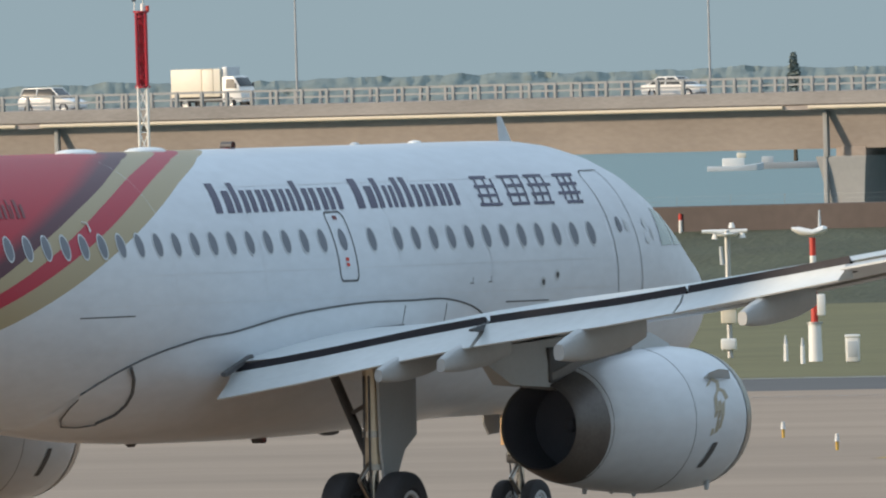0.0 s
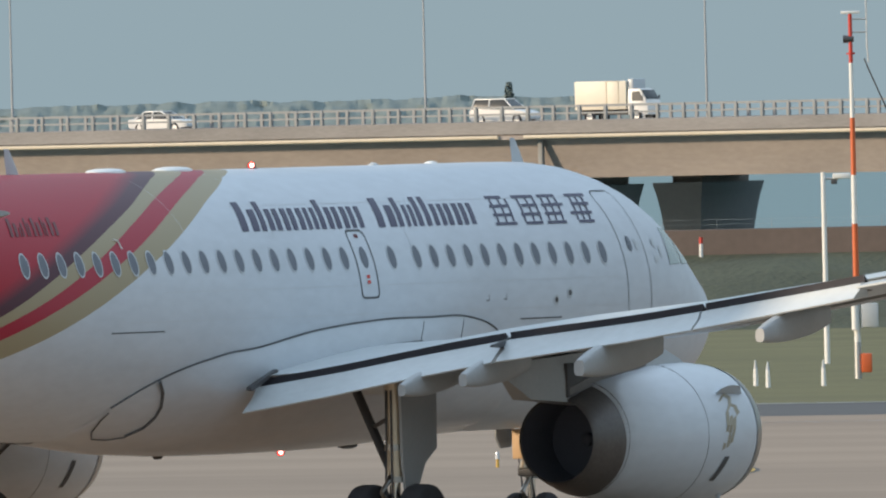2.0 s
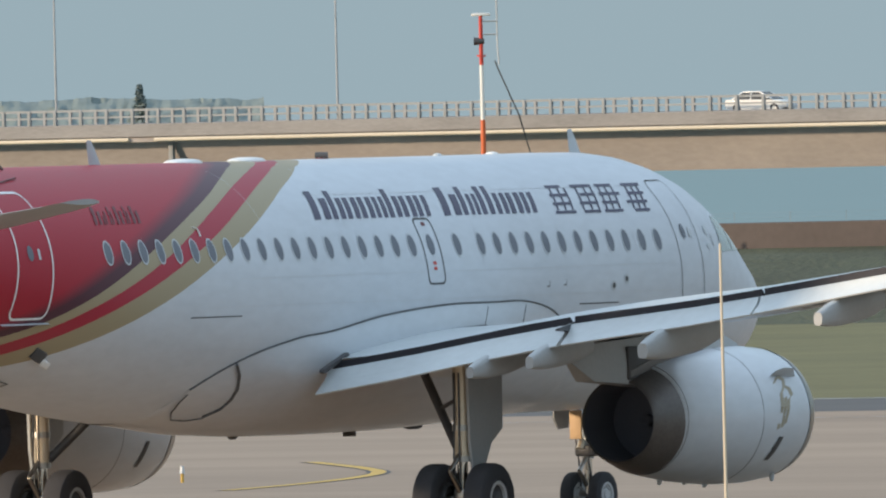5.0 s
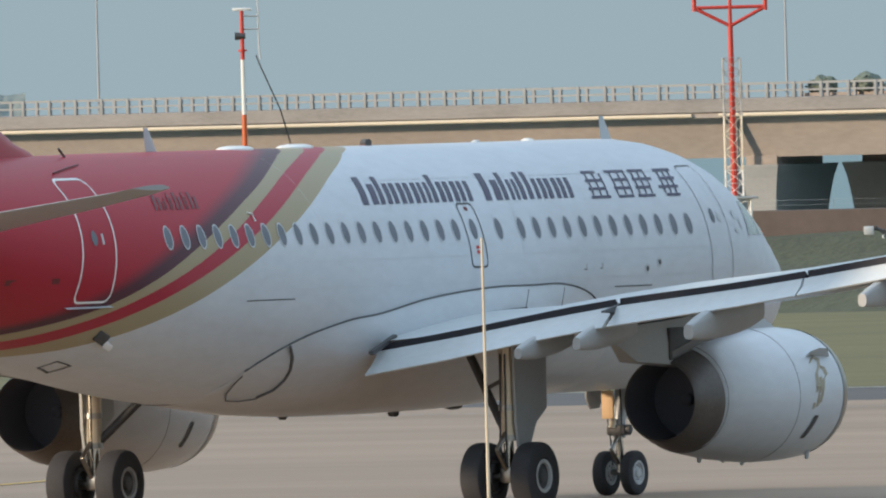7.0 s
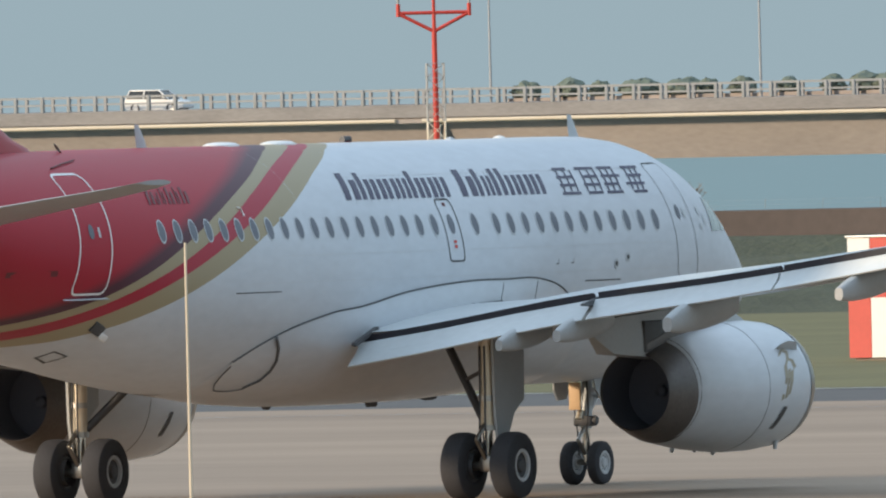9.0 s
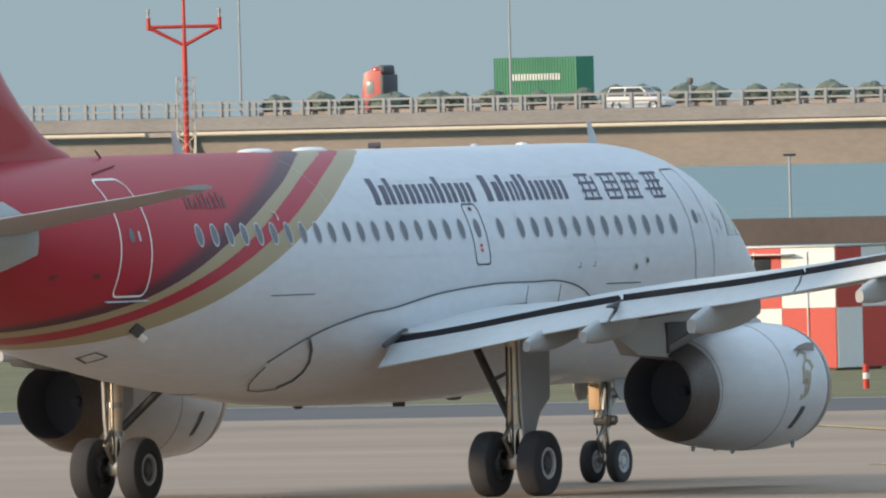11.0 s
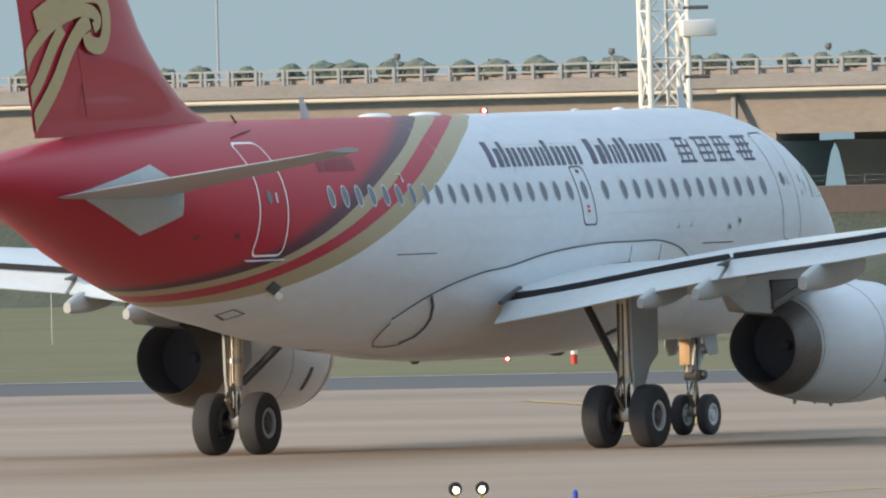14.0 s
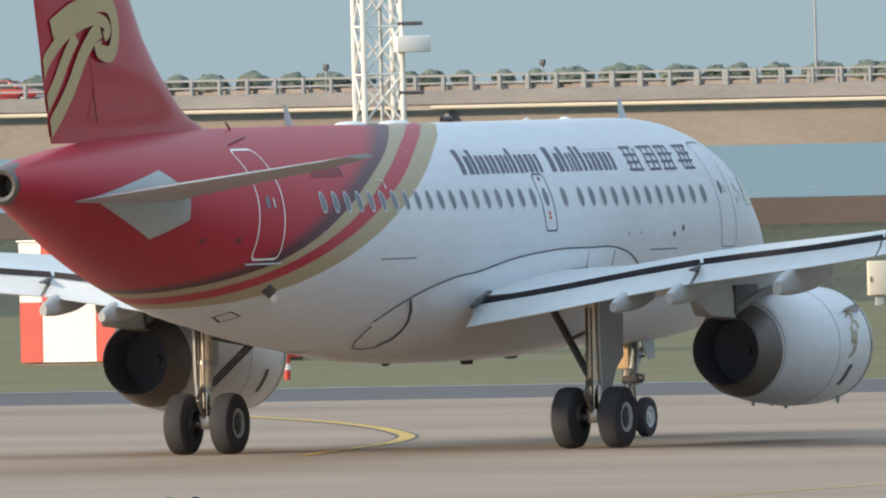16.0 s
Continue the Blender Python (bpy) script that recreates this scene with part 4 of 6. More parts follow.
        part("tail_aerial", tube(bmesh.new(), [on_hull(x, z, s, 0.02) for x, z in ((-9.57, 5.56), (-9.0, 5.63), (-8.45, 5.68))], 0.014, 5), DARKRED, plane, "thin dark aerial rod")
        part("band_mark", tube(bmesh.new(), [on_hull(x, z, s, 0.01) for x, z in ((-4.62, 4.86), (-4.50, 4.84), (-4.50, 4.72))], 0.016, 5), WHITEP, plane, "small white hook mark")
        # outflow scoop and service panel aft
        bm = bmesh.new()
        o = on_hull(-8.90, 3.0, s, 0.0)
        box(bm, (-0.17, -0.05, -0.10), (0.15, 0.05, 0.10), 0.02, Matrix.Translation(o) @ pose(0, 0, 0, 35 * -s, 20, 0))
        sc = part("tail_scoop", bm, DARK, plane, "dark angled scoop")
        bm = box(bmesh.new(), (-0.02, -0.07, -0.09), (0.20, 0.06, 0.03), 0.02, Matrix.Translation(on_hull(-8.78, 2.95, s, 0.02)) @ pose(0, 0, 0, 35 * -s, 20, 0))
        part("scoop_lip", bm, WHITEP, sc, "white block on the scoop")
        ol = [(-9.39, 2.56), (-9.29, 2.66), (-8.80, 2.57), (-8.93, 2.46)]
        cx, cz = np.mean([p[0] for p in ol]), np.mean([p[1] for p in ol])
        part("service_panel", hull_patch(bmesh.new(), ol, s, 0.006, [(cx + (x - cx) * 0.82, cz + (z - cz) * 0.8) for x, z in ol]), SEAL, plane, smooth=False)
    # fittings along the crown
    def crown(x):
        c, h, w = hull(x)
        return c + h

    for x, mat in ((10.85, GREYP), (-4.6, GREYP)):
        bm = bmesh.new()
        z = crown(x) - 0.02
        skin(bm, [[Vector((x + a, y, z + hh)) for a, y in ((la, 0.0), ((la + ta) / 2, 0.025), (ta, 0.0), ((la + ta) / 2, -0.025))] for hh, la, ta in ((0, 0.20, -0.18), (0.2, 0.06, -0.22), (0.40, -0.10, -0.24))], caps=True)
        part("blade_antenna", bm, mat, plane, "swept blade antenna")
    for x in (-1.85, 0.15):
        bm = lathe(bmesh.new(), [(0.0, 0.46), (0.035, 0.44), (0.065, 0.34), (0.08, 0.18), (0.082, 0.001)], "Z", 28, (x, 0, crown(x) - 0.025))
        for v in bm.verts:
            v.co.y *= 0.55
        part("satellite_dome", bm, WHITEP, plane, "flat white dome")
    for x, r, mat in ((6.3, 0.08, GREYP), (8.1, 0.11, WHITEP)):
        part("crown_fitting", lathe(bmesh.new(), [(0, r), (0.025, r * 0.9), (0.045, r * 0.4), (0.048, 0.001)], "Z", 16, (x, 0, crown(x) - 0.01)), mat, plane)
    for s in (-1, 1):
        bm = tube(bmesh.new(), [(-8.0, s * 0.35, crown(-8) - 0.06), (-8.25, s * 0.36, crown(-8) + 0.10)], 0.02, 6)
        part("static_wick", bm, DARK, plane)
    # belly fittings
    for x, z, l, deep in ((-0.5, 1.63, 0.26, 0.10), (1.95, 1.585, 0.55, 0.03), (5.3, 1.60, 0.65, 0.05)):
        bm = bmesh.new()
        skin(bm, [[Vector((x + l * a * f, w * f, z + 0.06 - dz)) for a, w in ((0.5, 0), (0.2, 0.09), (-0.35, 0.07), (-0.5, 0), (-0.35, -0.07), (0.2, -0.09))] for dz, f in ((0.0, 1.0), (0.06 + deep * 0.5, 0.9), (0.06 + deep, 0.45))], caps=True)
        part("belly_fitting", bm, DARK, plane, "small dark belly fitting")
    bm = tube(bmesh.new(), [(-1.5, 0, 1.66), (-1.0, 0, 1.615), (-0.4, 0, 1.60)], 0.02, 6)
    part("belly_drain", bm, DARK, plane)
    for x, z, up in ((2.55, crown(2.55) - 0.01, 1), (3.23, 1.60, -1)):
        base = part("beacon", lathe(bmesh.new(), [(0, 0.10), (0.02 * up, 0.095), (0.025 * up, 0.05), (0.028 * up, 0.001)], "Z", 16, (x, 0, z)), DARKRED, plane, "turning red warning beacon")
        # a lit lens deep in an added turning hood, so it shows as flashes
        place = Matrix.Translation((x, 0, z + 0.055 * up))
        hood = part("lamp_hood", lathe(bmesh.new(), [(0.10, 0.056), (0.10, 0.059), (-0.10, 0.059), (-0.10, 0.001)], "X", 18), DARK, base, "dark lamp hood", place=place)
        # the red ring round the bulb stands in for the flash's halo
        part("lens", lathe(bmesh.new(), [(-0.094, 0.054), (-0.090, 0.032)], "X", 18), BEACON, hood, "glowing red lens")
        part("bulb", lathe(bmesh.new(), [(-0.090, 0.032), (-0.085, 0.018), (-0.084, 0.001)], "X", 18), BULB, hood, "glowing bulb")
        BEACONS.append((hood, place))
    return plane


airliner = build_airliner()

# ---- the ground, in strips that run along the runway; u along it, v away from the camera ----
AX = radians(32.4)


def uv(u, v, z=0.0):
    return Vector((u * math.cos(AX) + v * math.sin(AX), -u * math.sin(AX) + v * math.cos(AX), z))


FRAME = Matrix.Rotation(-AX, 4, "Z")


def strip(name, mat, v0, v1, z0, z1, label, u0=-1600.0, u1=1600.0, nu=60, nv=4, rough=0.0):
    bm = bmesh.new()
    rings = []
    for v, z in zip(np.linspace(v0, v1, nv), np.linspace(z0, z1, nv)):
        rings.append([(u, v, z + (rough * noise.noise((u * 0.15, v * 0.3, 0)) if 0 < rough and v0 < v < v1 else 0)) for u in np.linspace(u0, u1, nu)])
    ob = part(name, skin(bm, rings, closed=False), mat, None, smooth=True, place=FRAME)
    return tagged(ob, label, name.split("_")[0], kind="structure")


strip("pavement", APRON, -400, 407, 0, 0, "worn brownish concrete taxiway and apron")
strip("road_shoulder", SHOULDER, 407, 424, 0.0, 0.0, "dark asphalt shoulder along the taxiway")
strip("ground", GRASS, 424, 575, 0.0, 0.0, "mown yellowish-green airfield grass")
strip("embankment", SCRUB, 575, 590, 0.0, 2.2, "scrubby green embankment before the sea", u0=-700, u1=100, nu=500, nv=16, rough=0.5)
bm = box(bmesh.new(), (-900, 590, -3), (500, 591.2, 3.0), 0.05)
tagged(part("sea_wall", bm, MUD, place=FRAME), "brown sea wall on the embankment", "wall", kind="structure")
strip("water", SEA, 591, 4600, -2.2, -2.2, "hazy grey-green sea", u0=-4500, u1=4500, nu=30, nv=20)

# ---- the bridge ----
P = 1234.0


def bridge_z(u):
    return (u + 700) * -0.0018


def build_bridge():
    br = thing("bridge", "long concrete road bridge with railings over the sea", "bridge", kind="structure")
    U0, U1 = -1500.0, 300.0
    us = np.linspace(U0, U1, 60)

    def beam(name, prof, mat, label=""):
        bm = bmesh.new()
        rings = [[(u, P + v, z + bridge_z(u)) for v, z in prof] for u in us]
        return part(name, skin(bm, rings, caps=True), mat, br, label, smooth=False, place=FRAME)

    beam("girder", [(1.3, 5.4), (1.45, 4.9), (2.3, 2.75), (8.6, 2.75), (9.2, 4.9), (9.4, 5.4)], CONC, "brown concrete box girder")
    beam("deck", [(0.0, 5.62), (0.0, 5.36), (2.9, 5.2), (11.5, 5.25), (12.0, 5.36), (12.0, 6.33), (0.28, 6.33), (0.28, 5.62)], CONC, "concrete deck slab")
    beam("parapet", [(0.05, 5.72), (0.0, 6.55), (0.22, 6.60), (0.30, 5.75)], PARAPETC, "stained concrete parapet")
    beam("parapet", [(11.6, 5.72), (11.6, 6.55), (11.85, 6.60), (11.95, 5.75)], PARAPETC, "stained concrete parapet")
    # second carriageway behind, a little higher
    beam("girder", [(15.6, 5.4), (16.3, 2.75), (23.0, 2.75), (24.6, 5.4)], CONC, "brown concrete box girder")
    beam("deck", [(14.0, 5.75), (14.0, 5.3), (26.0, 5.3), (26.0, 6.08), (14.32, 6.08)], CONC, "concrete deck slab")
    beam("parapet", [(14.0, 5.72), (14.0, 6.55), (14.25, 6.60), (14.3, 5.75)], PARAPETC, "stained concrete parapet")
    # drain pipe with gaps at the joints
    joints = [-755.2 + 60.7 * k for k in range(-7, 14)]
    for a, b in zip(joints, joints[1:]):
        bm = rod(bmesh.new(), (a + 1.0, P - 0.12, 5.52 + bridge_z(a)), (b - 1.0, P - 0.12, 5.52 + bridge_z(b)), 0.13, n=8)
        part("drain_pipe", bm, PIPEP, br, "pale drain pipe", place=FRAME)
    for j in joints:
        z = bridge_z(j)
        bm = bmesh.new()
        box(bm, (j + 1.4, P + 0.9, 2.2 + z), (j + 1.75, P + 1.25, 5.3 + z), 0.05)
        box(bm, (j + 1.3, P + 1.0, -2.2), (j + 1.6, P + 1.3, 2.3 + z), 0.05)
        part("downpipe", bm, PALECONC, br, "pale downpipe", place=FRAME)
        for v0 in (1.5, 17.0):
            bm = bmesh.new()
            box(bm, (j + 1.6, P + v0 + 0.7, 2.05 + z), (j + 3.9, P + v0 + 6.8, 2.85 + z), 0.03)
            part("bearing_beam", bm, CONC, br, "shaded bearing beam", place=FRAME)
            bm = bmesh.new()
            rings = []
            for zz, e in ((-4.0, -0.30), (-0.8, -0.10), (0.4, 0.05), (1.4, 0.22), (2.15 + z, 0.42), (2.25 + z, 0.42)):
                rings.append([(j + 1.15 - e, P + v0 - e, zz), (j + 4.15 + e, P + v0 - e, zz), (j + 4.15 + e, P + v0 + 7.2 + e, zz), (j + 1.15 - e, P + v0 + 7.2 + e, zz)])
            part("pier", skin(bm, rings, caps=True), PALECONC, br, "flared concrete pier", smooth=False, place=FRAME)
    # railings: posts as pieces, rails as beams
    for v, zb in ((0.12, 6.58), (11.75, 6.58)):
        for dz, r in ((0.92, 0.075), (0.45, 0.06)):
            beam("rail", [(v - r, zb + dz - r), (v + r, zb + dz - r), (v + r, zb + dz + r), (v - r, zb + dz + r)], PALECONC, "grey concrete rail")
    post = box(bmesh.new(), (-0.11, -0.13, -0.02), (0.11, 0.13, 1.0), 0.02)
    first = part("railing_post", post, PALECONC, br, "grey railing post", place=FRAME @ Matrix.Translation((-830, P + 0.12, 6.58 + bridge_z(-830))))
    u = -828.0
    while u < -560:
        again(first, FRAME @ Matrix.Translation((u, P + 0.12, 6.58 + bridge_z(u))))
        u += 2.0
    bm = bmesh.new()
    u = -830.0
    while u < -560:
        box(bm, (u - 0.1, P + 11.65, 6.56 + bridge_z(u)), (u + 0.1, P + 11.85, 7.56 + bridge_z(u)))
        u += 2.0
    for a, b in ((-1100, -830), (-558, -300)):
        u = a
        while u < b:
            box(bm, (u - 0.1, P + 0.0, 6.56 + bridge_z(u)), (u + 0.1, P + 0.24, 7.56 + bridge_z(u)))
            u += 2.0
    tagged(part("far_posts", bm, PALECONC, br, "grey posts further along", smooth=False, place=FRAME), kind="stuff")
    return br


bridge = build_bridge()

motions_list = []


def at(az, d, z=0.0):
    """A spot by its bearing from the camera in degrees and its distance."""
    return Vector((d * math.sin(radians(az)), d * math.cos(radians(az)), z))


# ---- trees ----
def clump(bm, c, r, rng, n=14, leaf=0.22, squash=0.7):
    """Small tilted leaf cards round a centre."""
    c = Vector(c)
    for _ in range(n):
        d = Vector((rng.gauss(0, 1), rng.gauss(0, 1), rng.gauss(0, 1))).normalized() * r * rng.uniform(0.45, 1.0)
        d.z *= squash
        p = c + d
        q = Euler((rng.uniform(-1, 1), rng.uniform(-1, 1), rng.uniform(0, 6.28))).to_matrix()
        k = leaf * rng.uniform(0.6, 1.3)
        vs = [bm.verts.new(p + q @ Vector(v) * k) for v in ((-1, -0.6, 0), (0.2, -0.8, 0.2), (1, 0.1, 0), (0.1, 0.8, 0.25), (-0.9, 0.5, 0))]
        bm.faces.new(vs)


def build_bush(rng, wide, high):
    b = thing("median_bush", "rounded dark green bush in the bridge median planter", "bush", "bushes on the bridge")
    bm = bmesh.new()
    for k in range(3):
        rod(bm, (0.1 * k - 0.1, 0, 0), (0.25 * (k - 1) * wide, rng.uniform(-0.2, 0.2), high * 0.55), 0.04, 0.02, 6)
    part("stem", bm, BARK, b)
    bm = bmesh.new()
    r0 = bmesh.ops.create_icosphere(bm, subdivisions=3, radius=1.0)
    for v in r0["verts"]:
        k = 1 + 0.22 * noise.noise(v.co * 2.2 + Vector((wide, high, 3))) + 0.10 * noise.noise(v.co * 6.0)
        v.co = Vector((v.co.x * wide * 0.47 * k, v.co.y * wide * 0.38 * k, high * 0.46 + max(-0.6, v.co.z) * high * 0.36 * k))
    for _ in range(46):
        a, r = rng.uniform(0, math.tau), math.sqrt(rng.uniform(0, 1)) * 0.86 * wide / 2
        top = high * (0.74 - 0.30 * (2 * r / wide) ** 2.2)
        clump(bm, (r * math.cos(a), r * math.sin(a) * 0.8, rng.uniform(high * 0.36, top)), 0.30, rng, 14, 0.11)
    part("crown", bm, LEAF, b, smooth=False)
    return b


rng = random.Random(7)
kinds = []
for wide, high in ((2.1, 1.95), (2.7, 2.1), (1.8, 1.85), (3.0, 1.95)):
    kinds.append(build_bush(rng, wide, high))
u, n = -693.0, 0
while u < -585:
    base = FRAME @ Matrix.Translation((u, P + 12.9, 6.32 + bridge_z(u))) @ Matrix.Rotation(rng.uniform(0, 6.28), 4, "Z")
    if n < len(kinds):
        kinds[n].matrix_basis = base
    else:
        copy_thing(kinds[rng.randrange(4)], base)
    n += 1
    u += rng.uniform(1.5, 3.4)
bm = box(bmesh.new(), (-694, P + 12.1, 5.0), (-560, P + 13.7, 6.92), 0.05)
part("median_planter", bm, CONC, bridge, "long concrete planter", place=FRAME @ Matrix.Translation((0, 0, bridge_z(-640))))

# distant wood on the far shore, with one pointed conifer
bm = box(bmesh.new(), (-420, 3580, -4), (80, 3720, -1.5), 1.0)
tagged(part("far_shore", bm, SCRUB), "low far shore under the trees", "shore", kind="structure")
bm = bmesh.new()


def wood_top(x):
    return 11.5 + 0.5 * noise.noise((x * 0.05, 1.0, 0)) + 0.45 * noise.noise((x * 0.23, 4.0, 0)) - max(0, (x - 50) * 0.02)


rows = []
for k in range(17):
    f = k / 16
    row = []
    for x in np.linspace(-215, 79, 620):
        puff = 0.45 * noise.noise((x * 0.22, k * 0.6, 7)) + 0.30 * noise.noise((x * 0.7, k * 1.3, 3)) + 0.16 * noise.noise((x * 1.7, k * 2.7, 5))
        row.append((x, 3585 + 30 * f - 3.5 * puff, -2.5 + (wood_top(x) + 2.3) * f ** 0.8 + 0.55 * puff))
    rows.append(row)
rows.append([(x, 3640, -2.5) for x in np.linspace(-215, 79, 620)])
skin(bm, rows, closed=False)
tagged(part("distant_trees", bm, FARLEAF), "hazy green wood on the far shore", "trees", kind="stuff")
tree = thing("conifer", "dark pointed conifer rising above the far wood", "tree", m=Matrix.Translation(at(0.928, 2900, -2.2)))
part("trunk", rod(bmesh.new(), (0, 0, 0), (0, 0, 13.5), 0.3, 0.05, 8), BARK, tree)
bm = bmesh.new()
for k in range(46):
    h = 5.0 + 9.3 * k / 46
    clump(bm, (rng.uniform(-0.3, 0.3) * (14.7 - h) / 4, 0, h), 0.26 * (14.8 - h) + 0.08, rng, 18, 0.30, 0.5)
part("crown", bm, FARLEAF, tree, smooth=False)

# wire fence above the sea wall
fence = thing("fence", "thin wire fence along the top of the sea wall", "fence", kind="structure")
bm = bmesh.new()
for z in (3.15, 3.3):
    tube(bm, [uv(u, 590.6, z) for u in np.linspace(-430, -150, 40)], 0.003, 4)
part("wire", bm, GALV, fence)
first = part("fence_post", rod(bmesh.new(), (0, 0, 2.9), (0.02, -0.1, 3.35), 0.007, n=6), GALV, fence, place=Matrix.Translation(uv(-430, 590.6)))
for k in range(1, 140):
    again(first, Matrix.Translation(uv(-430 + 2.0 * k, 590.6)))


# ---- lamp posts on the bridge ----
def build_street_lamp():
    p = thing("street_lamp", "tall slender grey lamp post on the bridge", "street lamp", "bridge lamp posts")
    part("pole", rod(bmesh.new(), (0, 0, 0), (0, 0, 11.5), 0.095, 0.05, 10), TAILGREY, p)
    bm = tube(bmesh.new(), [(0, 0, 11.4), (0, -0.5, 11.9), (0, -1.6, 12.1)], 0.05)
    part("arm", bm, GALV, p)
    part("lamp_head", box(bmesh.new(), (-0.14, -2.2, 12.02), (0.14, -1.5, 12.18), 0.04), GALV, p)
    part("base_plate", box(bmesh.new(), (-0.2, -0.2, 0), (0.2, 0.2, 0.06), 0.01), GALV, p)
    return p


lamp = build_street_lamp()
spots = (-794.7, -762.2, -740.5, -688.8, -669.0, -606.0)
for i, u in enumerate(spots):
    m = FRAME @ Matrix.Translation((u, P + 0.6, 5.75 + bridge_z(u)))
    if i == 0:
        lamp.matrix_basis = m
    else:
        copy_thing(lamp, m)


def build_flood_light():
    p = thing("flood_light", "short post with a square flood light on the bridge rail", "flood light", "bridge flood lights")
    part("pole", rod(bmesh.new(), (0, 0, 0), (0, 0, 2.35), 0.05, n=8), GALV, p)
    part("bracket", box(bmesh.new(), (-0.08, -0.08, 2.2), (0.08, 0.08, 2.34), 0.01), DARK, p)
    part("lamp_head", box(bmesh.new(), (-0.19, -0.12, 2.30), (0.19, 0.12, 2.66), 0.05), DARK, p, "dark square lamp head")
    return p


fl = build_flood_light()
fl.matrix_basis = FRAME @ Matrix.Translation((-656.0, P + 0.55, 5.75 + bridge_z(-656)))
copy_thing(fl, FRAME @ Matrix.Translation((-640.6, P + 0.55, 5.75 + bridge_z(-640))))
copy_thing(fl, FRAME @ Matrix.Translation((-625.2, P + 0.55, 5.75 + bridge_z(-625))))


# ---- traffic ----
def loft_car(bm, sections, n=10):
    """A body from sections (x, half width, bottom, shoulder, top, top half width)."""
    rings = []
    for x, w, b, s, t, tw in sections:
        rings.append([Vector((x, y, z)) for y, z in ((-w * 0.96, b), (-w, (b + s) / 2), (-w, s), (-tw, t), (-tw * 0.6, t + 0.03), (tw * 0.6, t + 0.03), (tw, t), (w, s), (w, (b + s) / 2), (w * 0.96, b))])
    return skin(bm, rings, caps=True)


def car_wheel(parent, x, y, r):
    m = Matrix.Translation((x, y, r))
    t = part("wheel", lathe(bmesh.new(), [(-0.10, r * 0.6), (-0.11, r * 0.9), (-0.07, r), (0.07, r), (0.11, r * 0.9), (0.10, r * 0.6)], "Y", 20), RUBBER, parent, "black tyre", place=m)
    bm = lathe(bmesh.new(), [(-0.09, r * 0.62), (-0.07, r * 0.3), (-0.08, 0.002)], "Y", 16)
    lathe(bm, [(0.09, r * 0.62), (0.07, r * 0.3), (0.08, 0.002)], "Y", 16)
    part("rim", bm, GALV, t)
    return t


def build_car(label, kind, paint):
    """A car that faces +x; kind: sedan or suv."""
    c = thing("car", label, "car", "cars on the bridge")
    suv = kind in ("suv", "hatch")
    L, W, Hb, Ht = (2.30, 0.92, 1.02, 1.74) if kind == "suv" else (2.2, 0.9, 0.95, 1.55) if suv else (2.3, 0.88, 0.90, 1.42)
    bm = bmesh.new()
    rows = [(-L, W * 0.86, 0.45, Hb * 0.9, Hb * 0.95, W * 0.8), (-L + 0.15, W * 0.97, 0.30, Hb, Hb + 0.02, W * 0.85), (-L + 0.9, W, 0.26, Hb, Hb + 0.03, W * 0.85), (0.9, W, 0.26, Hb * 0.97, Hb, W * 0.85), (L - 0.5, W * 0.97, 0.28, Hb * 0.88, Hb * 0.92, W * 0.8), (L - 0.1, W * 0.88, 0.35, Hb * 0.74, Hb * 0.78, W * 0.7), (L, W * 0.78, 0.42, Hb * 0.66, Hb * 0.68, W * 0.6)]
    part("body", loft_car(bm, rows), paint, c)
    x0, x1, x2, x3 = (-L + 0.1, -L + 0.35, 0.35, 1.15) if suv else (-L + 0.5, -L + 1.25, 0.25, 1.25)
    bm = bmesh.new()
    loft_car(bm, [(x0, W * 0.86, Hb - 0.05, Hb, Hb + 0.05, W * 0.8), (x1, W * 0.86, Hb - 0.05, Hb, Ht - 0.05, W * 0.66), (x2, W * 0.86, Hb - 0.05, Hb, Ht - 0.03, W * 0.66), (x3, W * 0.86, Hb - 0.05, Hb - 0.02, Hb + 0.03, W * 0.8)])
    part("glasshouse", bm, CARGLASS, c, "dark windows")
    bm = bmesh.new()
    box(bm, (x1 - 0.05, -W * 0.68, Ht - 0.08), (x2 + 0.1, W * 0.68, Ht + 0.02), 0.04)
    part("roof", bm, paint, c)
    for s in (-1, 1):
        for xa, xb in ((x0 + 0.02, x1), ((x1 + x2) / 2, (x1 + x2) / 2), (x3 - 0.02, x2)):
            bm = rod(bmesh.new(), (xa, s * W * 0.86, Hb), (xb, s * W * 0.69, Ht - 0.05), 0.05, n=6)
            part("window_pillar", bm, paint, c)
        part("headlight", box(bmesh.new(), (L - 0.35, s * W * 0.62 - 0.15, Hb * 0.66), (L - 0.08, s * W * 0.62 + 0.15, Hb * 0.80), 0.04), GLASS, c, "clear headlight")
        part("tail_light", box(bmesh.new(), (-L - 0.01, s * W * 0.68 - 0.12, Hb * 0.78), (-L + 0.12, s * W * 0.68 + 0.12, Hb * 0.92), 0.02), SIGNRED, c, "red tail light")
        part("mirror", box(bmesh.new(), (x3 - 0.35, s * (W + 0.08) - 0.08, Hb + 0.05), (x3 - 0.2, s * (W + 0.08) + 0.08, Hb + 0.2), 0.03), paint, c)
        for x in (-L * 0.60, L * 0.62):
            car_wheel(c, x, s * (W - 0.11), 0.36 if suv else 0.32)
    part("bumper", box(bmesh.new(), (L - 0.1, -W * 0.75, 0.33), (L + 0.03, W * 0.75, 0.52), 0.04), GREYP, c)
    return c


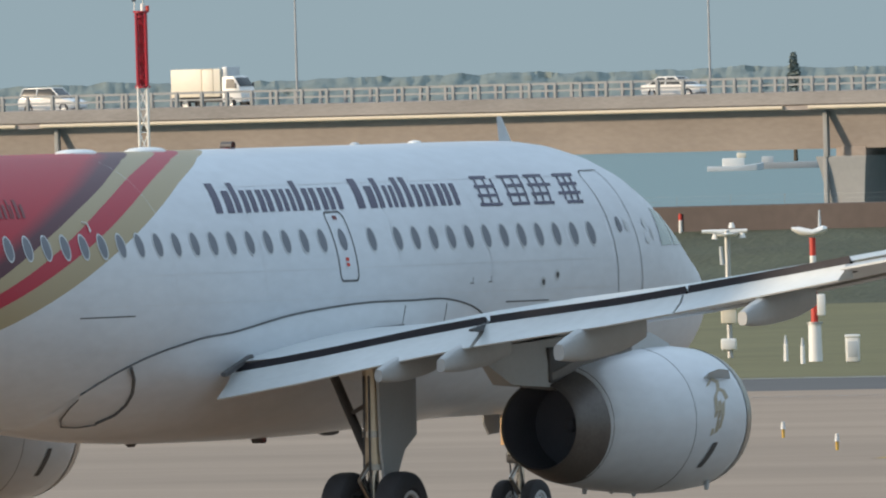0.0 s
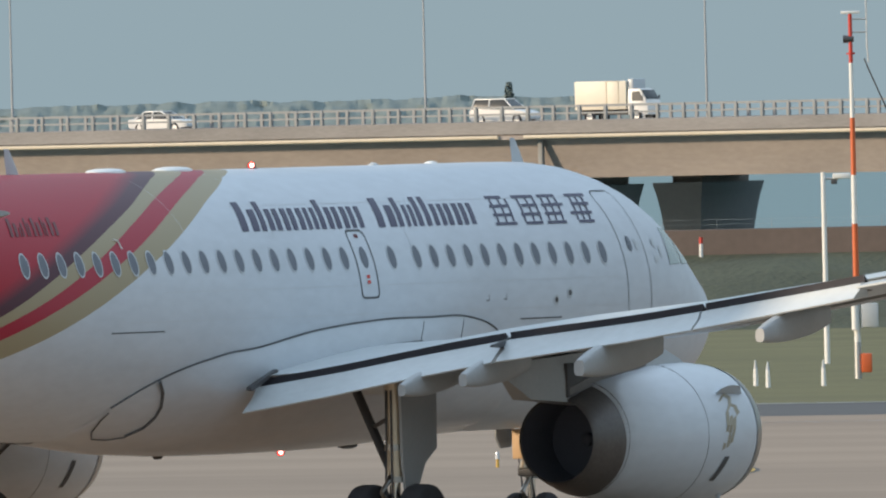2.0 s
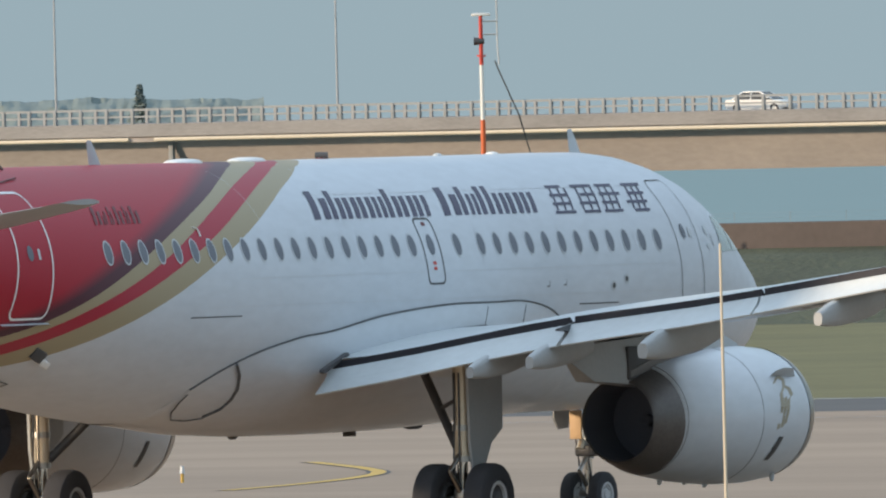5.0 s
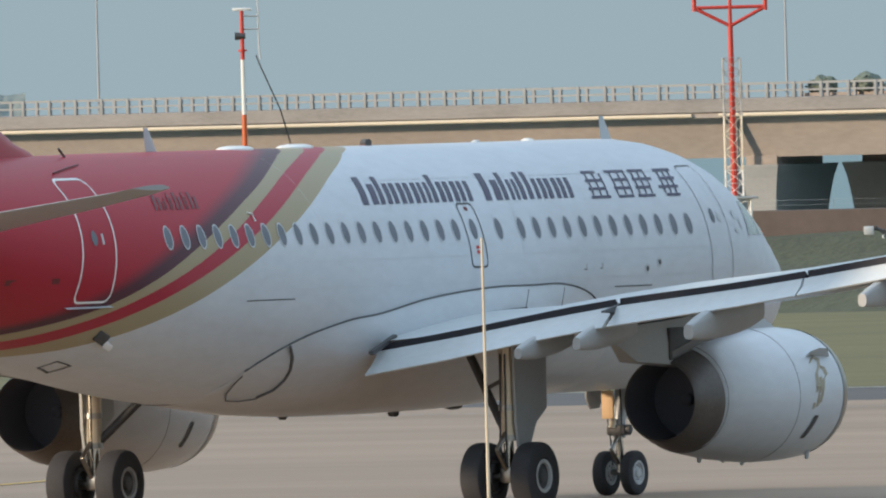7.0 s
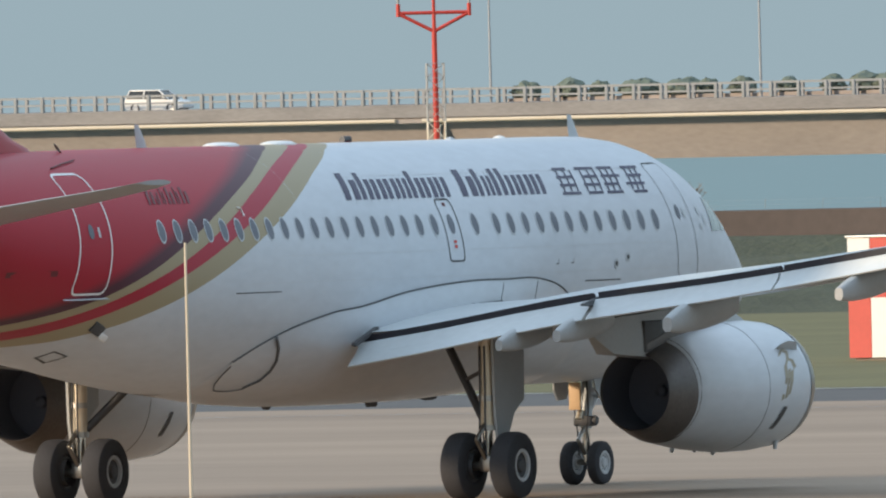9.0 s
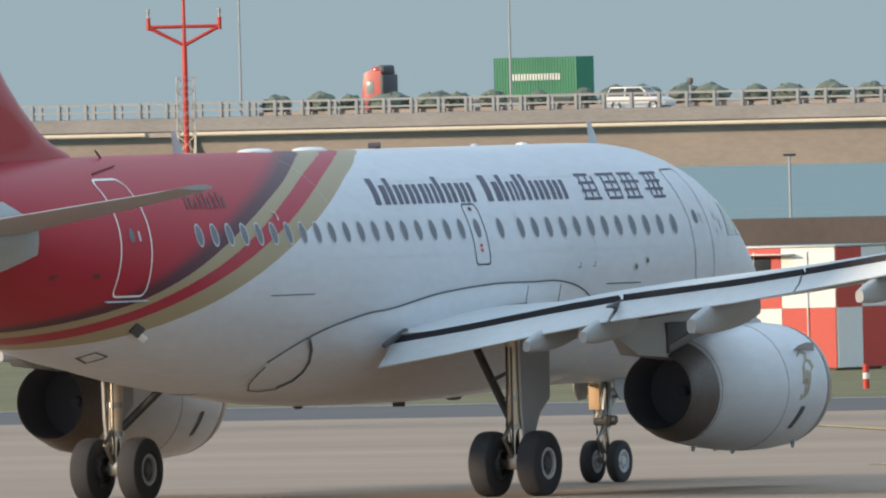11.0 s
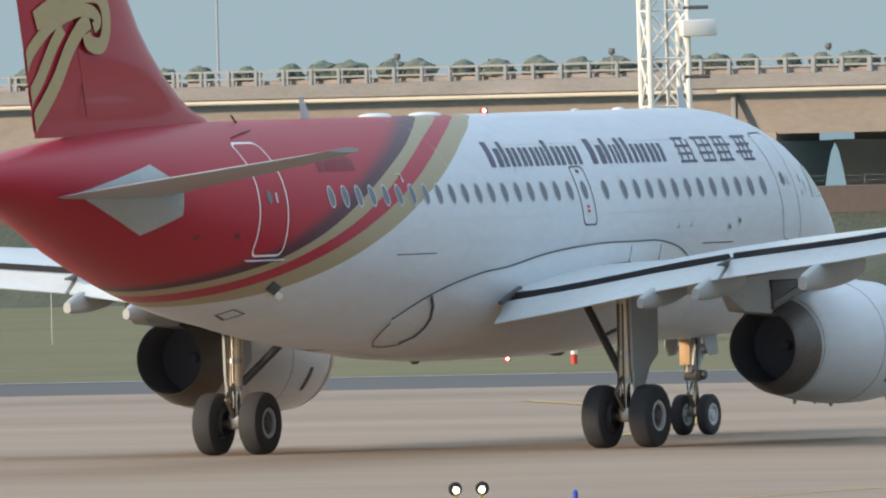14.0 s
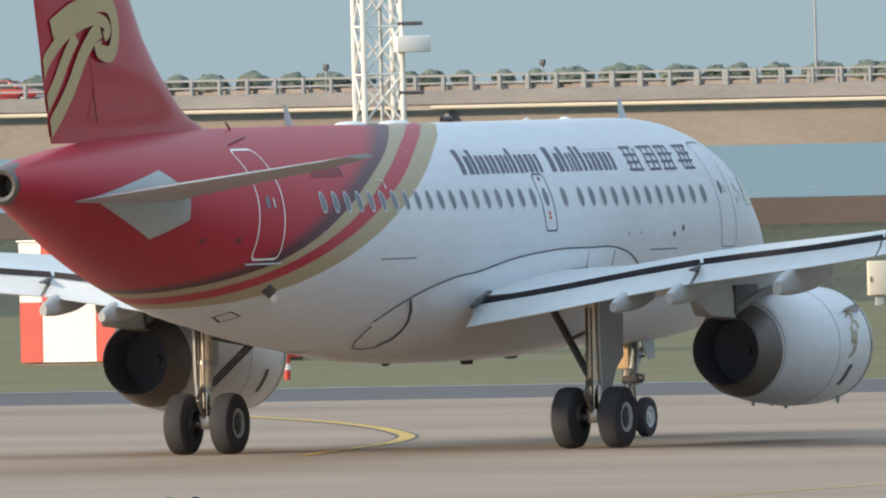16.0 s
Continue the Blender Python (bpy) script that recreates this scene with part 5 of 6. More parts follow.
def build_box_truck():
    c = thing("box_truck", "cream box truck with a cooling unit over the cab", "truck")
    part("cargo_box", box(bmesh.new(), (-2.6, -1.0, 0.85), (1.35, 1.0, 2.74), 0.04), CREAM, c, "cream insulated box")
    for s in (-1, 1):
        part("side_door", box(bmesh.new(), (-0.1, s * 1.0 - 0.02, 1.0), (0.75, s * 1.0 + 0.02, 2.7), 0.02), CREAM, c)
        bm = bmesh.new()
        for x in (-0.14, 0.78):
            box(bm, (x - 0.025, s * 1.01 - 0.02, 1.0), (x + 0.025, s * 1.01 + 0.02, 2.72))
        box(bm, (-0.16, s * 1.01 - 0.02, 2.68), (0.80, s * 1.01 + 0.02, 2.73))
        part("door_frame", bm, PIPEP, c, "brownish door frame")
        for x in (-1.5, 2.1):
            car_wheel(c, x, s * 0.9, 0.40)
    part("cooling_unit", box(bmesh.new(), (1.36, -0.8, 2.1), (1.8, 0.8, 2.85), 0.06), GREYP, c, "grey cooling unit")
    bm = bmesh.new()
    loft_car(bm, [(1.45, 0.92, 0.5, 1.35, 2.15, 0.84), (2.3, 0.94, 0.45, 1.35, 2.2, 0.84), (2.85, 0.92, 0.45, 1.25, 1.4, 0.86), (2.95, 0.88, 0.5, 1.0, 1.1, 0.85)])
    part("cab", bm, CARWHITE, c, "white cab")
    for s in (-1, 1):
        bm = bmesh.new()
        pts = [(1.75, 1.4, 0.935), (2.62, 1.38, 0.935), (2.32, 2.02, 0.875), (1.75, 2.02, 0.875)]
        bm.faces.new([bm.verts.new((x, s * y, z)) for x, z, y in pts])
        part("cab_window", bm, CARGLASS, c, smooth=False)
        part("mirror", box(bmesh.new(), (2.6, s * 1.08 - 0.05, 1.4), (2.7, s * 1.08 + 0.05, 1.75), 0.02), DARK, c)
    part("windscreen", box(bmesh.new(), (-0.02, -0.78, -0.36), (0.02, 0.78, 0.36), 0.01, pose(2.63, 0, 1.80, 0, -33, 0)), CARGLASS, c)
    part("chassis", box(bmesh.new(), (-2.5, -0.45, 0.5), (2.5, 0.45, 0.85), 0.02), DARK, c)
    return c


def build_container_truck():
    c = thing("container_truck", "red tractor unit pulling a green shipping container", "truck")
    part("trailer", box(bmesh.new(), (-10.9, -1.1, 0.95), (1.4, 1.1, 1.25), 0.02), DARK, c)
    line = []
    for k in range(30):
        x = -10.66 + 0.202 * k
        line += [(x, 1.2), (x + 0.06, 1.2), (x + 0.10, 1.16), (x + 0.16, 1.16)]
    line.append((-4.6, 1.2))
    loop = line + [(x, -y) for x, y in reversed(line)]
    bm = skin(bmesh.new(), [[Vector((x, y, z)) for x, y in loop] for z in (1.27, 3.87)], caps=True)
    cont = part("container", bm, GREENBOX, c, "green corrugated container", smooth=False)
    for k in range(9):
        for s in (-1, 1):
            bm = bmesh.new()
            x = -5.75 - 0.42 * k
            box(bm, (x - 0.33, s * 1.225 - 0.012, 2.38), (x - 0.22, s * 1.225 + 0.012, 2.80))
            box(bm, (x - 0.13, s * 1.225 - 0.012, 2.38), (x - 0.02, s * 1.225 + 0.012, 2.80))
            part("lettering_bar", bm, WHITEP, cont, "white bars of the shipping name", smooth=False)
    bm = bmesh.new()
    loft_car(bm, [(3.9, 1.0, 0.6, 1.6, 3.2, 0.95), (4.8, 1.02, 0.5, 1.6, 3.3, 0.95), (5.2, 1.02, 0.5, 1.55, 3.1, 0.9), (5.38, 1.0, 0.55, 1.4, 1.7, 0.9)])
    part("cab", bm, CARRED, c, "red cab")
    part("air_deflector", box(bmesh.new(), (3.75, -0.75, 2.95), (4.3, 0.75, 3.62), 0.18), DARK, c, "dark roof deflector")
    part("roof_fairing", box(bmesh.new(), (4.15, -0.75, 3.1), (4.75, 0.75, 3.55), 0.18), CARRED, c, "red roof fairing")
    part("rear_wall", box(bmesh.new(), (3.72, -1.0, 0.8), (4.0, 1.0, 3.0), 0.08), DARK, c, "dark cab rear")
    part("windscreen", box(bmesh.new(), (5.14, -0.8, 1.85), (5.34, 0.8, 2.85), 0.05), CARGLASS, c)
    for s in (-1, 1):
        part("cab_window", box(bmesh.new(), (4.45, s * 0.99 - 0.03, 1.75), (4.98, s * 0.99 + 0.03, 2.6), 0.03), BLACKG, c)
        part("fuel_tank", box(bmesh.new(), (1.5, s * 1.0 - 0.25, 0.5), (2.6, s * 1.0 + 0.25, 1.1), 0.08), DARK, c)
        for x in (-9.8, -8.5, 0.9, 2.0, 4.4):
            car_wheel(c, x, s * 1.0, 0.5)
    part("chassis", box(bmesh.new(), (-0.2, -0.5, 0.6), (5.0, 0.5, 0.95), 0.02), DARK, c)
    return c


def drive(ob, u0, speed, lane, zroad, t0=0.0):
    """u0: where it is at t0, in metres along the bridge; speed in metres a second."""
    turn = Matrix.Rotation(0 if speed > 0 else math.pi, 4, "Z")
    rows = []
    for t in (0.0, 4.0, 8.0, 12.0, 16.0):
        u = u0 + speed * (t - t0)
        rows.append((t, FRAME @ Matrix.Translation((u, P + lane, zroad + bridge_z(u))) @ turn))
    motions_list.append((ob, rows))


SLIDE = 0.635
drive(build_car("white four-wheel-drive car with a roof rail", "suv", CARWHITE), -814.0 - 3.4 * SLIDE, 29.2, 3.4, 6.35)
drive(build_box_truck(), -801.2 - 3.4 * SLIDE, 27.1, 3.4, 6.35)
drive(build_car("white saloon car on the bridge", "sedan", CARWHITE), -764.45 - 3.4 * SLIDE, 31.0, 3.4, 6.35)
drive(build_car("pale silver saloon car in the further lane", "sedan", CARWHITE), -798.6 - 8.0 * SLIDE, 32.4, 8.0, 6.35, 1.5)
drive(build_car("white saloon car behind other traffic", "sedan", CARWHITE), -778.7 - 3.4 * SLIDE, 35.4, 3.4, 6.35, 3.0)
drive(build_car("white crossover car with dark windows", "hatch", CARWHITE), -672.45 - 3.4 * SLIDE, 27.0, 3.4, 6.35, 10.5)
drive(build_container_truck(), -672.4, -22.4, 18.0, 6.1, 10.5)
drive(build_car("red saloon car crossing the bridge", "sedan", CARRED), -662.8 - 3.4 * SLIDE, 27.0, 3.4, 6.35, 16.0)

# ---- a boat and a barge ----
boat = thing("boat", "small white and rusty working boat far out", "boat", m=Matrix.Translation(at(0.767, 2560, -2.2)))
bm = loft_car(bmesh.new(), [(-3.2, 0.9, -0.3, 0.5, 0.6, 0.9), (0, 1.2, -0.3, 0.5, 0.55, 1.1), (2.6, 0.9, -0.3, 0.7, 0.75, 0.8), (3.4, 0.1, 0.2, 0.9, 0.95, 0.08)])
part("boat_hull", bm, GREYP, boat, "grey hull")
part("cabin", box(bmesh.new(), (-1.4, -0.7, 0.55), (1.2, 0.7, 1.5), 0.08), WHITEP, boat, "white cabin")
part("wheelhouse", box(bmesh.new(), (0.3, -0.6, 1.5), (1.4, 0.6, 2.1), 0.08), CREAM, boat)
part("mast", rod(bmesh.new(), (0.6, 0, 2.1), (0.6, 0, 3.0), 0.04, n=6), GALV, boat)
barge = thing("barge", "low dark barge far out", "boat", m=Matrix.Translation(at(0.905, 2600, -2.2)))
part("barge_hull", loft_car(bmesh.new(), [(-3.6, 1.0, -0.3, 0.6, 0.75, 1.0), (3.0, 1.1, -0.3, 0.6, 0.75, 1.0), (4.0, 0.8, 0.1, 0.7, 0.8, 0.7)]), TAILGREY, barge)
part("deck_house", box(bmesh.new(), (-3.0, -0.6, 0.75), (-1.6, 0.6, 1.5), 0.06), GREYP, barge)

# ---- paint on the taxiway ----
def ribbon(name, pts, width, label, mat=YELLOW, z=0.006):
    bm = bmesh.new()
    pts = [Vector((*p, 0)) for p in pts]
    fine = []
    for i in range(len(pts) - 1):
        p0, p1, p2, p3 = pts[max(i - 1, 0)], pts[i], pts[i + 1], pts[min(i + 2, len(pts) - 1)]
        for k in range(6):
            q = k / 6
            fine.append(0.5 * ((2 * p1) + (p2 - p0) * q + (2 * p0 - 5 * p1 + 4 * p2 - p3) * q * q + (3 * p1 - p0 - 3 * p2 + p3) * q**3))
    fine.append(pts[-1])
    rows = []
    for i, p in enumerate(fine):
        d = (fine[min(i + 1, len(fine) - 1)] - fine[max(i - 1, 0)]).normalized()
        nrm = Vector((-d.y, d.x, 0)) * width / 2
        rows.append([p - nrm + Vector((0, 0, z)), p + nrm + Vector((0, 0, z))])
    ob = part(name, skin(bm, rows, closed=False), mat, smooth=False)
    return tagged(ob, label, "line", kind="structure")


for curve, wide in (([(33.2, 388), (34.6, 394.4), (35.75, 399.5), (36.5, 404.4), (36.95, 409.2), (37.25, 419), (37.0, 428.5), (36.25, 437)], 0.30), ([(7.6, 385.5), (8.9, 390.0), (10.05, 395.4), (10.7, 401), (10.55, 407), (9.8, 415.4)], 0.28)):
    ribbon("trim_line", curve, wide + 0.16, "dark worn border under the lead-in line", SHOULDER, 0.004)
    ribbon("trim_line", curve, wide, "worn yellow lead-in line curving on the taxiway", YELLOW, 0.009)
ribbon("trim_line", [(9.7, 322), (26.54, 325.1), (30.38, 331.1), (34.7, 338.8), (39.0, 347), (46, 362)], 0.16, "thin yellow edge line on the concrete")
for v, w, mat in ((424.5, 0.9, PALECONC), (398.5, 0.25, PALECONC)):
    a, b = uv(-700, v), uv(300, v)
    ribbon("trim_line", [(a.x, a.y), (b.x, b.y)], w, "pale line along the taxiway edge", mat, 0.008)

# ---- things on the grass ----
def build_visibility_meter():
    p = thing("visibility_meter", "white sensor head on a red and white banded post", "weather sensor", m=Matrix.Translation((8.9, 528.2, 0)))
    part("foot", rod(bmesh.new(), (0, 0, 0), (0, 0, 0.9), 0.17, 0.155, 24), WHITEP, p, "white drum foot")
    part("flange", rod(bmesh.new(), (0, 0, 0.9), (0, 0, 0.95), 0.19, n=24), GALV, p)
    for z0, z1, mat in ((0.95, 1.75, SIGNRED), (1.75, 2.2, SIGNRED), (2.2, 2.55, WHITEP), (2.55, 2.98, SIGNRED)):
        part("post_band", rod(bmesh.new(), (0, 0, z0), (0, 0, z1), 0.085 if z0 < 2 else 0.075, n=18), mat, p)
    part("control_box", box(bmesh.new(), (0.07, -0.12, 1.1), (0.27, 0.12, 1.62), 0.03), WHITEP, p, "white control box")
    bm = bmesh.new()
    for u in (-1, 1):
        rings = [[Vector((x, u * 0.10 + w * math.cos(a), 3.15 + dz + w * 0.8 * math.sin(a))) for a in np.linspace(0, math.tau, 10, endpoint=False)] for x, w, dz in ((-0.5, 0.05, 0.06), (-0.3, 0.13, 0.0), (0.0, 0.10, -0.05), (0.25, 0.13, 0.02), (0.36, 0.06, 0.04))]
        skin(bm, rings, caps=True)
    part("sensor_head", bm, WHITEP, p, "white forked sensor head")
    part("lightning_rod", rod(bmesh.new(), (0.18, 0, 3.2), (0.18, 0, 3.65), 0.045, 0.02, 8), GREYP, p)
    return p


build_visibility_meter()


def build_weather_station():
    p = thing("weather_station", "slim post with sensor arms and small boxes", "weather sensor", m=Matrix.Translation((7.0, 540.0, 0)))
    part("pole", rod(bmesh.new(), (0, 0, 0), (0, 0, 3.15), 0.07, n=12), GALV, p)
    part("cross_arm", rod(bmesh.new(), (-0.62, 0, 3.12), (0.5, 0, 3.12), 0.05, n=10), WHITEP, p)
    part("sensor_dish", lathe(bmesh.new(), [(3.0, 0.02), (3.0, 0.22), (3.05, 0.28), (3.08, 0.02)], "Z", 20), WHITEP, p)
    for x, z in ((0.12, 3.25), (0.38, 3.0), (-0.3, 2.98)):
        part("sensor_cup", rod(bmesh.new(), (x, 0, z - 0.05), (x, 0, z + 0.08), 0.09, 0.05, 10), WHITEP, p)
    part("side_sensor", rod(bmesh.new(), (-0.13, 0, 2.3), (-0.17, 0, 2.75), 0.06, 0.04, 8), GREYP, p)
    part("cable_box", box(bmesh.new(), (-0.2, -0.15, 0.85), (0.18, 0.15, 1.22), 0.03), CREAM, p, "cream cable box")
    part("box_roof", box(bmesh.new(), (-0.26, -0.2, 1.22), (0.24, 0.2, 1.27), 0.01), WHITEP, p)
    part("battery_box", box(bmesh.new(), (-0.22, -0.15, 0.2), (0.16, 0.15, 0.48), 0.04), WHITEP, p, "white battery box")
    return p


build_weather_station()


def build_marker_stake():
    p = thing("marker_stake", "short white marker stake in the grass", "marker", "marker stakes")
    part("stake", rod(bmesh.new(), (0, 0, 0), (0, 0, 0.42), 0.06, 0.05, 8), WHITEP, p)
    part("stake_cap", rod(bmesh.new(), (0, 0, 0.42), (0, 0, 0.62), 0.05, 0.02, 8), GREYP, p, "thin grey top")
    return p


stake = build_marker_stake()
spots = [(8.23, 530.9), (8.53, 524.4), (14.33, 528.0), (14.52, 524.2), (15.88, 525.2), (19.3, 527.0), (29.5, 520)]
for i, (x, y) in enumerate(spots):
    if i == 0:
        stake.matrix_basis = Matrix.Translation((x, y, 0))
    else:
        copy_thing(stake, Matrix.Translation((x, y, 0)))


def build_edge_light(x, y):
    p = thing("edge_light", "small yellow-based taxiway edge light", "airfield light", "edge lights", m=Matrix.Translation((x, y, 0)))
    part("stem", rod(bmesh.new(), (0, 0, 0), (0, 0, 0.16), 0.03, n=8), YELLOW, p)
    part("lens", rod(bmesh.new(), (0, 0, 0.16), (0, 0, 0.30), 0.05, 0.03, 10), GREYP, p)
    return p


for x, y in ((6.29, 411.7), (7.01, 395.6)):
    build_edge_light(x, y)


def build_utility_box(x, y, r, h):
    p = thing("utility_box", "rounded white utility cabinet in the grass", "cabinet", "utility boxes", m=Matrix.Translation((x, y, 0)))
    part("body", box(bmesh.new(), (-r, -r, 0.0), (r, r, h), 0.05), WHITEP, p)
    part("lid", box(bmesh.new(), (-r - 0.02, -r - 0.02, h - 0.03), (r + 0.02, r + 0.02, h + 0.04), 0.03), WHITEP, p)
    part("door_panel", box(bmesh.new(), (-r * 0.7, -r - 0.012, 0.12), (r * 0.7, -r + 0.01, h - 0.12), 0.01), GREYP, p)
    return p


build_utility_box(9.74, 525.1, 0.17, 0.62)
build_utility_box(12.5, 533.6, 0.16, 0.86)


def build_cable_cabinet():
    """A cabinet on a short post."""
    p = thing("cable_cabinet", "cream cable cabinet on a short post in the grass", "cabinet", m=Matrix.Translation((70.01, 623.41, 0)))
    part("post", box(bmesh.new(), (-0.12, -0.1, 0), (0.12, 0.1, 0.29), 0.02), GREYP, p)
    part("body", box(bmesh.new(), (-0.33, -0.2, 0.29), (0.33, 0.2, 1.28), 0.02), CREAM, p, "cream sheet-metal body")
    part("door", box(bmesh.new(), (-0.30, -0.22, 0.32), (0.30, -0.2, 1.25), 0.005), CREAM, p)
    part("door_latch", box(bmesh.new(), (-0.28, -0.24, 0.68), (-0.24, -0.215, 0.83), 0.005), DARK, p)


build_cable_cabinet()


def build_wind_mast():
    p = thing("wind_mast", "slender red and white weather mast with instruments and a stay", "mast", m=Matrix.Translation(at(1.823, 538)))
    bands = [(0.0, 0.9, GALV, 0.09), (0.9, 2.2, WHITEP, 0.08), (2.2, 3.8, ORANGE, 0.075), (3.8, 5.0, WHITEP, 0.07), (5.0, 6.4, ORANGE, 0.065), (6.4, 7.75, WHITEP, 0.055), (7.75, 8.95, SIGNRED, 0.05)]
    for z0, z1, mat, r in bands:
        part("mast_band", rod(bmesh.new(), (0, 0, z0), (0, 0, z1), r, r * 0.95, 12), mat, p)
    part("equipment_box", box(bmesh.new(), (0.10, -0.15, 1.25), (0.52, 0.15, 1.85), 0.03), GREYP, p, "grey equipment box")
    part("side_tube", rod(bmesh.new(), (-0.05, -0.1, 1.2), (-0.05, -0.1, 2.0), 0.09, n=12), WHITEP, p)
    part("battery_box", box(bmesh.new(), (0.08, -0.12, 0.15), (0.34, 0.12, 0.62), 0.03), ORANGE, p)
    part("lower_arm", rod(bmesh.new(), (-0.5, 0, 1.98), (0.45, 0, 1.98), 0.04, n=8), WHITEP, p)
    for z in (8.5, 8.82):
        part("side_arm", rod(bmesh.new(), (0, 0, z), (0.42, 0, z), 0.02, n=8), GALV, p)
    part("whip", tube(bmesh.new(), [(0.40, 0, 9.4), (0.40, 0, 8.2), (0.43, 0, 7.75)], 0.022), GREYP, p)
    part("wind_vane", box(bmesh.new(), (-0.22, -0.05, 8.95), (0.25, 0.05, 9.02), 0.02), WHITEP, p)
    part("siren", rod(bmesh.new(), (-0.18, 0, 8.33), (0.08, 0, 8.33), 0.10, 0.07, 12), DARK, p, "dark horn")
    part("clamp", rod(bmesh.new(), (0, 0, 7.95), (0, 0, 8.0), 0.11, n=10), SIGNRED, p)
    part("guy_wire", tube(bmesh.new(), [(0.33, 0, 7.85), (0.40, 0, 7.65), (0.9, 0.3, 6.5), (2.7, 1.5, 0.0)], 0.018), DARK, p, "dark stay wire")
    return p


build_wind_mast()


def build_camera_pole():
    p = thing("camera_pole", "white post with a small surveillance camera arm", "pole", m=Matrix.Translation(at(1.743, 572)))
    part("pole", rod(bmesh.new(), (0, 0, 0), (0, 0, 5.0), 0.075, 0.06, 12), WHITEP, p)
    part("arm", rod(bmesh.new(), (0, 0, 4.85), (0.4, 0, 4.8), 0.03, n=8), GALV, p)
    part("camera_housing", box(bmesh.new(), (0.25, -0.08, 4.82), (0.72, 0.08, 4.96), 0.03), WHITEP, p, "white camera housing")
    part("bracket", box(bmesh.new(), (0.2, -0.05, 4.68), (0.36, 0.05, 4.8), 0.02), DARK, p)
    return p


build_camera_pole()


def lattice(p, half, z0, z1, bay, mat, name="tower_band", r=0.035, apart=False):
    """A length of square lattice mast: four legs with crossed bracing, as one band or piece by piece."""
    bm = None if apart else bmesh.new()

    def bar(kind, a, b, w, n):
        if apart:
            part(kind, rod(bmesh.new(), a, b, w, n=n), mat, p)
        else:
            rod(bm, a, b, w, n=n)

    cs = [(-half, -half), (half, -half), (half, half), (-half, half)]
    for x, y in cs:
        bar("leg", (x, y, z0), (x, y, z1), r * 1.5, 8)
    n = max(1, round((z1 - z0) / bay))
    for k in range(n):
        a, b = z0 + (z1 - z0) * k / n, z0 + (z1 - z0) * (k + 1) / n
        for i in range(4):
            p0, p1 = cs[i], cs[(i + 1) % 4]
            bar("brace", (*p0, a), (*p1, b), r * 0.7, 5)
            bar("brace", (*p1, a), (*p0, b), r * 0.7, 5)
            bar("brace", (*p0, b), (*p1, b), r * 0.6, 5)
    return None if apart else part(name, bm, mat, p)


def build_t_mast():
    p = thing("approach_mast", "red and white lattice mast with a forked red top", "mast", m=Matrix.Translation(at(3.098, 515, 0.956)) @ Matrix.Scale(0.851, 4))
    for z0, z1, mat in ((-1.12, -0.8, WHITEP), (-0.8, -0.3, SIGNRED), (-0.3, 0, WHITEP), (0, 0.5, WHITEP), (0.5, 1.1, SIGNRED), (1.1, 2.2, WHITEP), (2.2, 3.0, SIGNRED), (3.0, 3.7, WHITEP)):
        lattice(p, 0.42, z0, z1, 0.45, mat, "cage_band", 0.022, True)
    part("platform", box(bmesh.new(), (-0.55, -0.5, 3.7), (0.62, 0.5, 3.77), 0.01), GALV, p, "grating platform")
    for z0, z1, mat in ((3.78, 4.5, WHITEP), (4.5, 6.0, CREAM), (6.0, 7.6, GALV)):
        lattice(p, 0.24, z0, z1, 0.45, mat, "tower_band", 0.012, True)
    part("mast_pole", rod(bmesh.new(), (0, 0, 3.8), (0, 0, 8.5), 0.09, 0.07, 12), SIGNRED, p, "red pole")
    part("mast_top", rod(bmesh.new(), (0, 0, 8.5), (0, 0, 10.2), 0.055, 0.04, 10), SIGNRED, p)
    part("cross_arm", rod(bmesh.new(), (-0.98, 0, 9.0), (0.98, 0, 9.0), 0.05, n=10), SIGNRED, p)
    for s in (-1, 1):
        part("fork", rod(bmesh.new(), (0, 0, 8.48), (s * 0.96, 0, 8.98), 0.05, n=10), SIGNRED, p)
        part("end_post", rod(bmesh.new(), (s * 0.98, 0, 8.9), (s * 0.98, 0, 9.25), 0.06, n=10), SIGNRED, p)
        part("sensor", rod(bmesh.new(), (s * 0.98, 0, 9.25), (s * 0.98, 0, 9.5), 0.03, 0.05, 10), GALV, p)
    return p


build_t_mast()


def build_lattice_tower(az, d, z_first, half, name, label):
    p = thing(name, label, "tower", m=Matrix.Translation(at(az, d)) @ Matrix.Rotation(radians(-az + 14), 4, "Z"))
    bands = [(0.0, z_first, ORANGE), (z_first, z_first + 4.85, WHITEP), (z_first + 4.85, z_first + 9.7, ORANGE)]
    for z0, z1, mat in bands:
        lattice(p, half, z0, z1, 1.15, mat, r=0.05, apart=True)
    part("ladder", tube(bmesh.new(), [(0.1, 0.1, 0.1), (0.1, 0.1, 13.5)], 0.05), GALV, p, "grey feeder ladder")
    return p


tower = build_lattice_tower(5.113, 556, 4.45, 0.50, "radar_tower", "red and white lattice tower with white antenna boxes")
for z in (8.15, 9.3, 3.6, 4.9, 6.4):
    part("outrigger", rod(bmesh.new(), (0.4, -0.5, z), (1.0, -0.7, z), 0.05, n=8), DARK, tower)
for z, w in ((7.62, 0.9), (3.48, 0.9)):
    part("antenna_box", box(bmesh.new(), (0.26, -0.95, z - 0.2), (0.26 + w, -0.5, z + 0.22), 0.04), WHITEP, tower, "white antenna box")

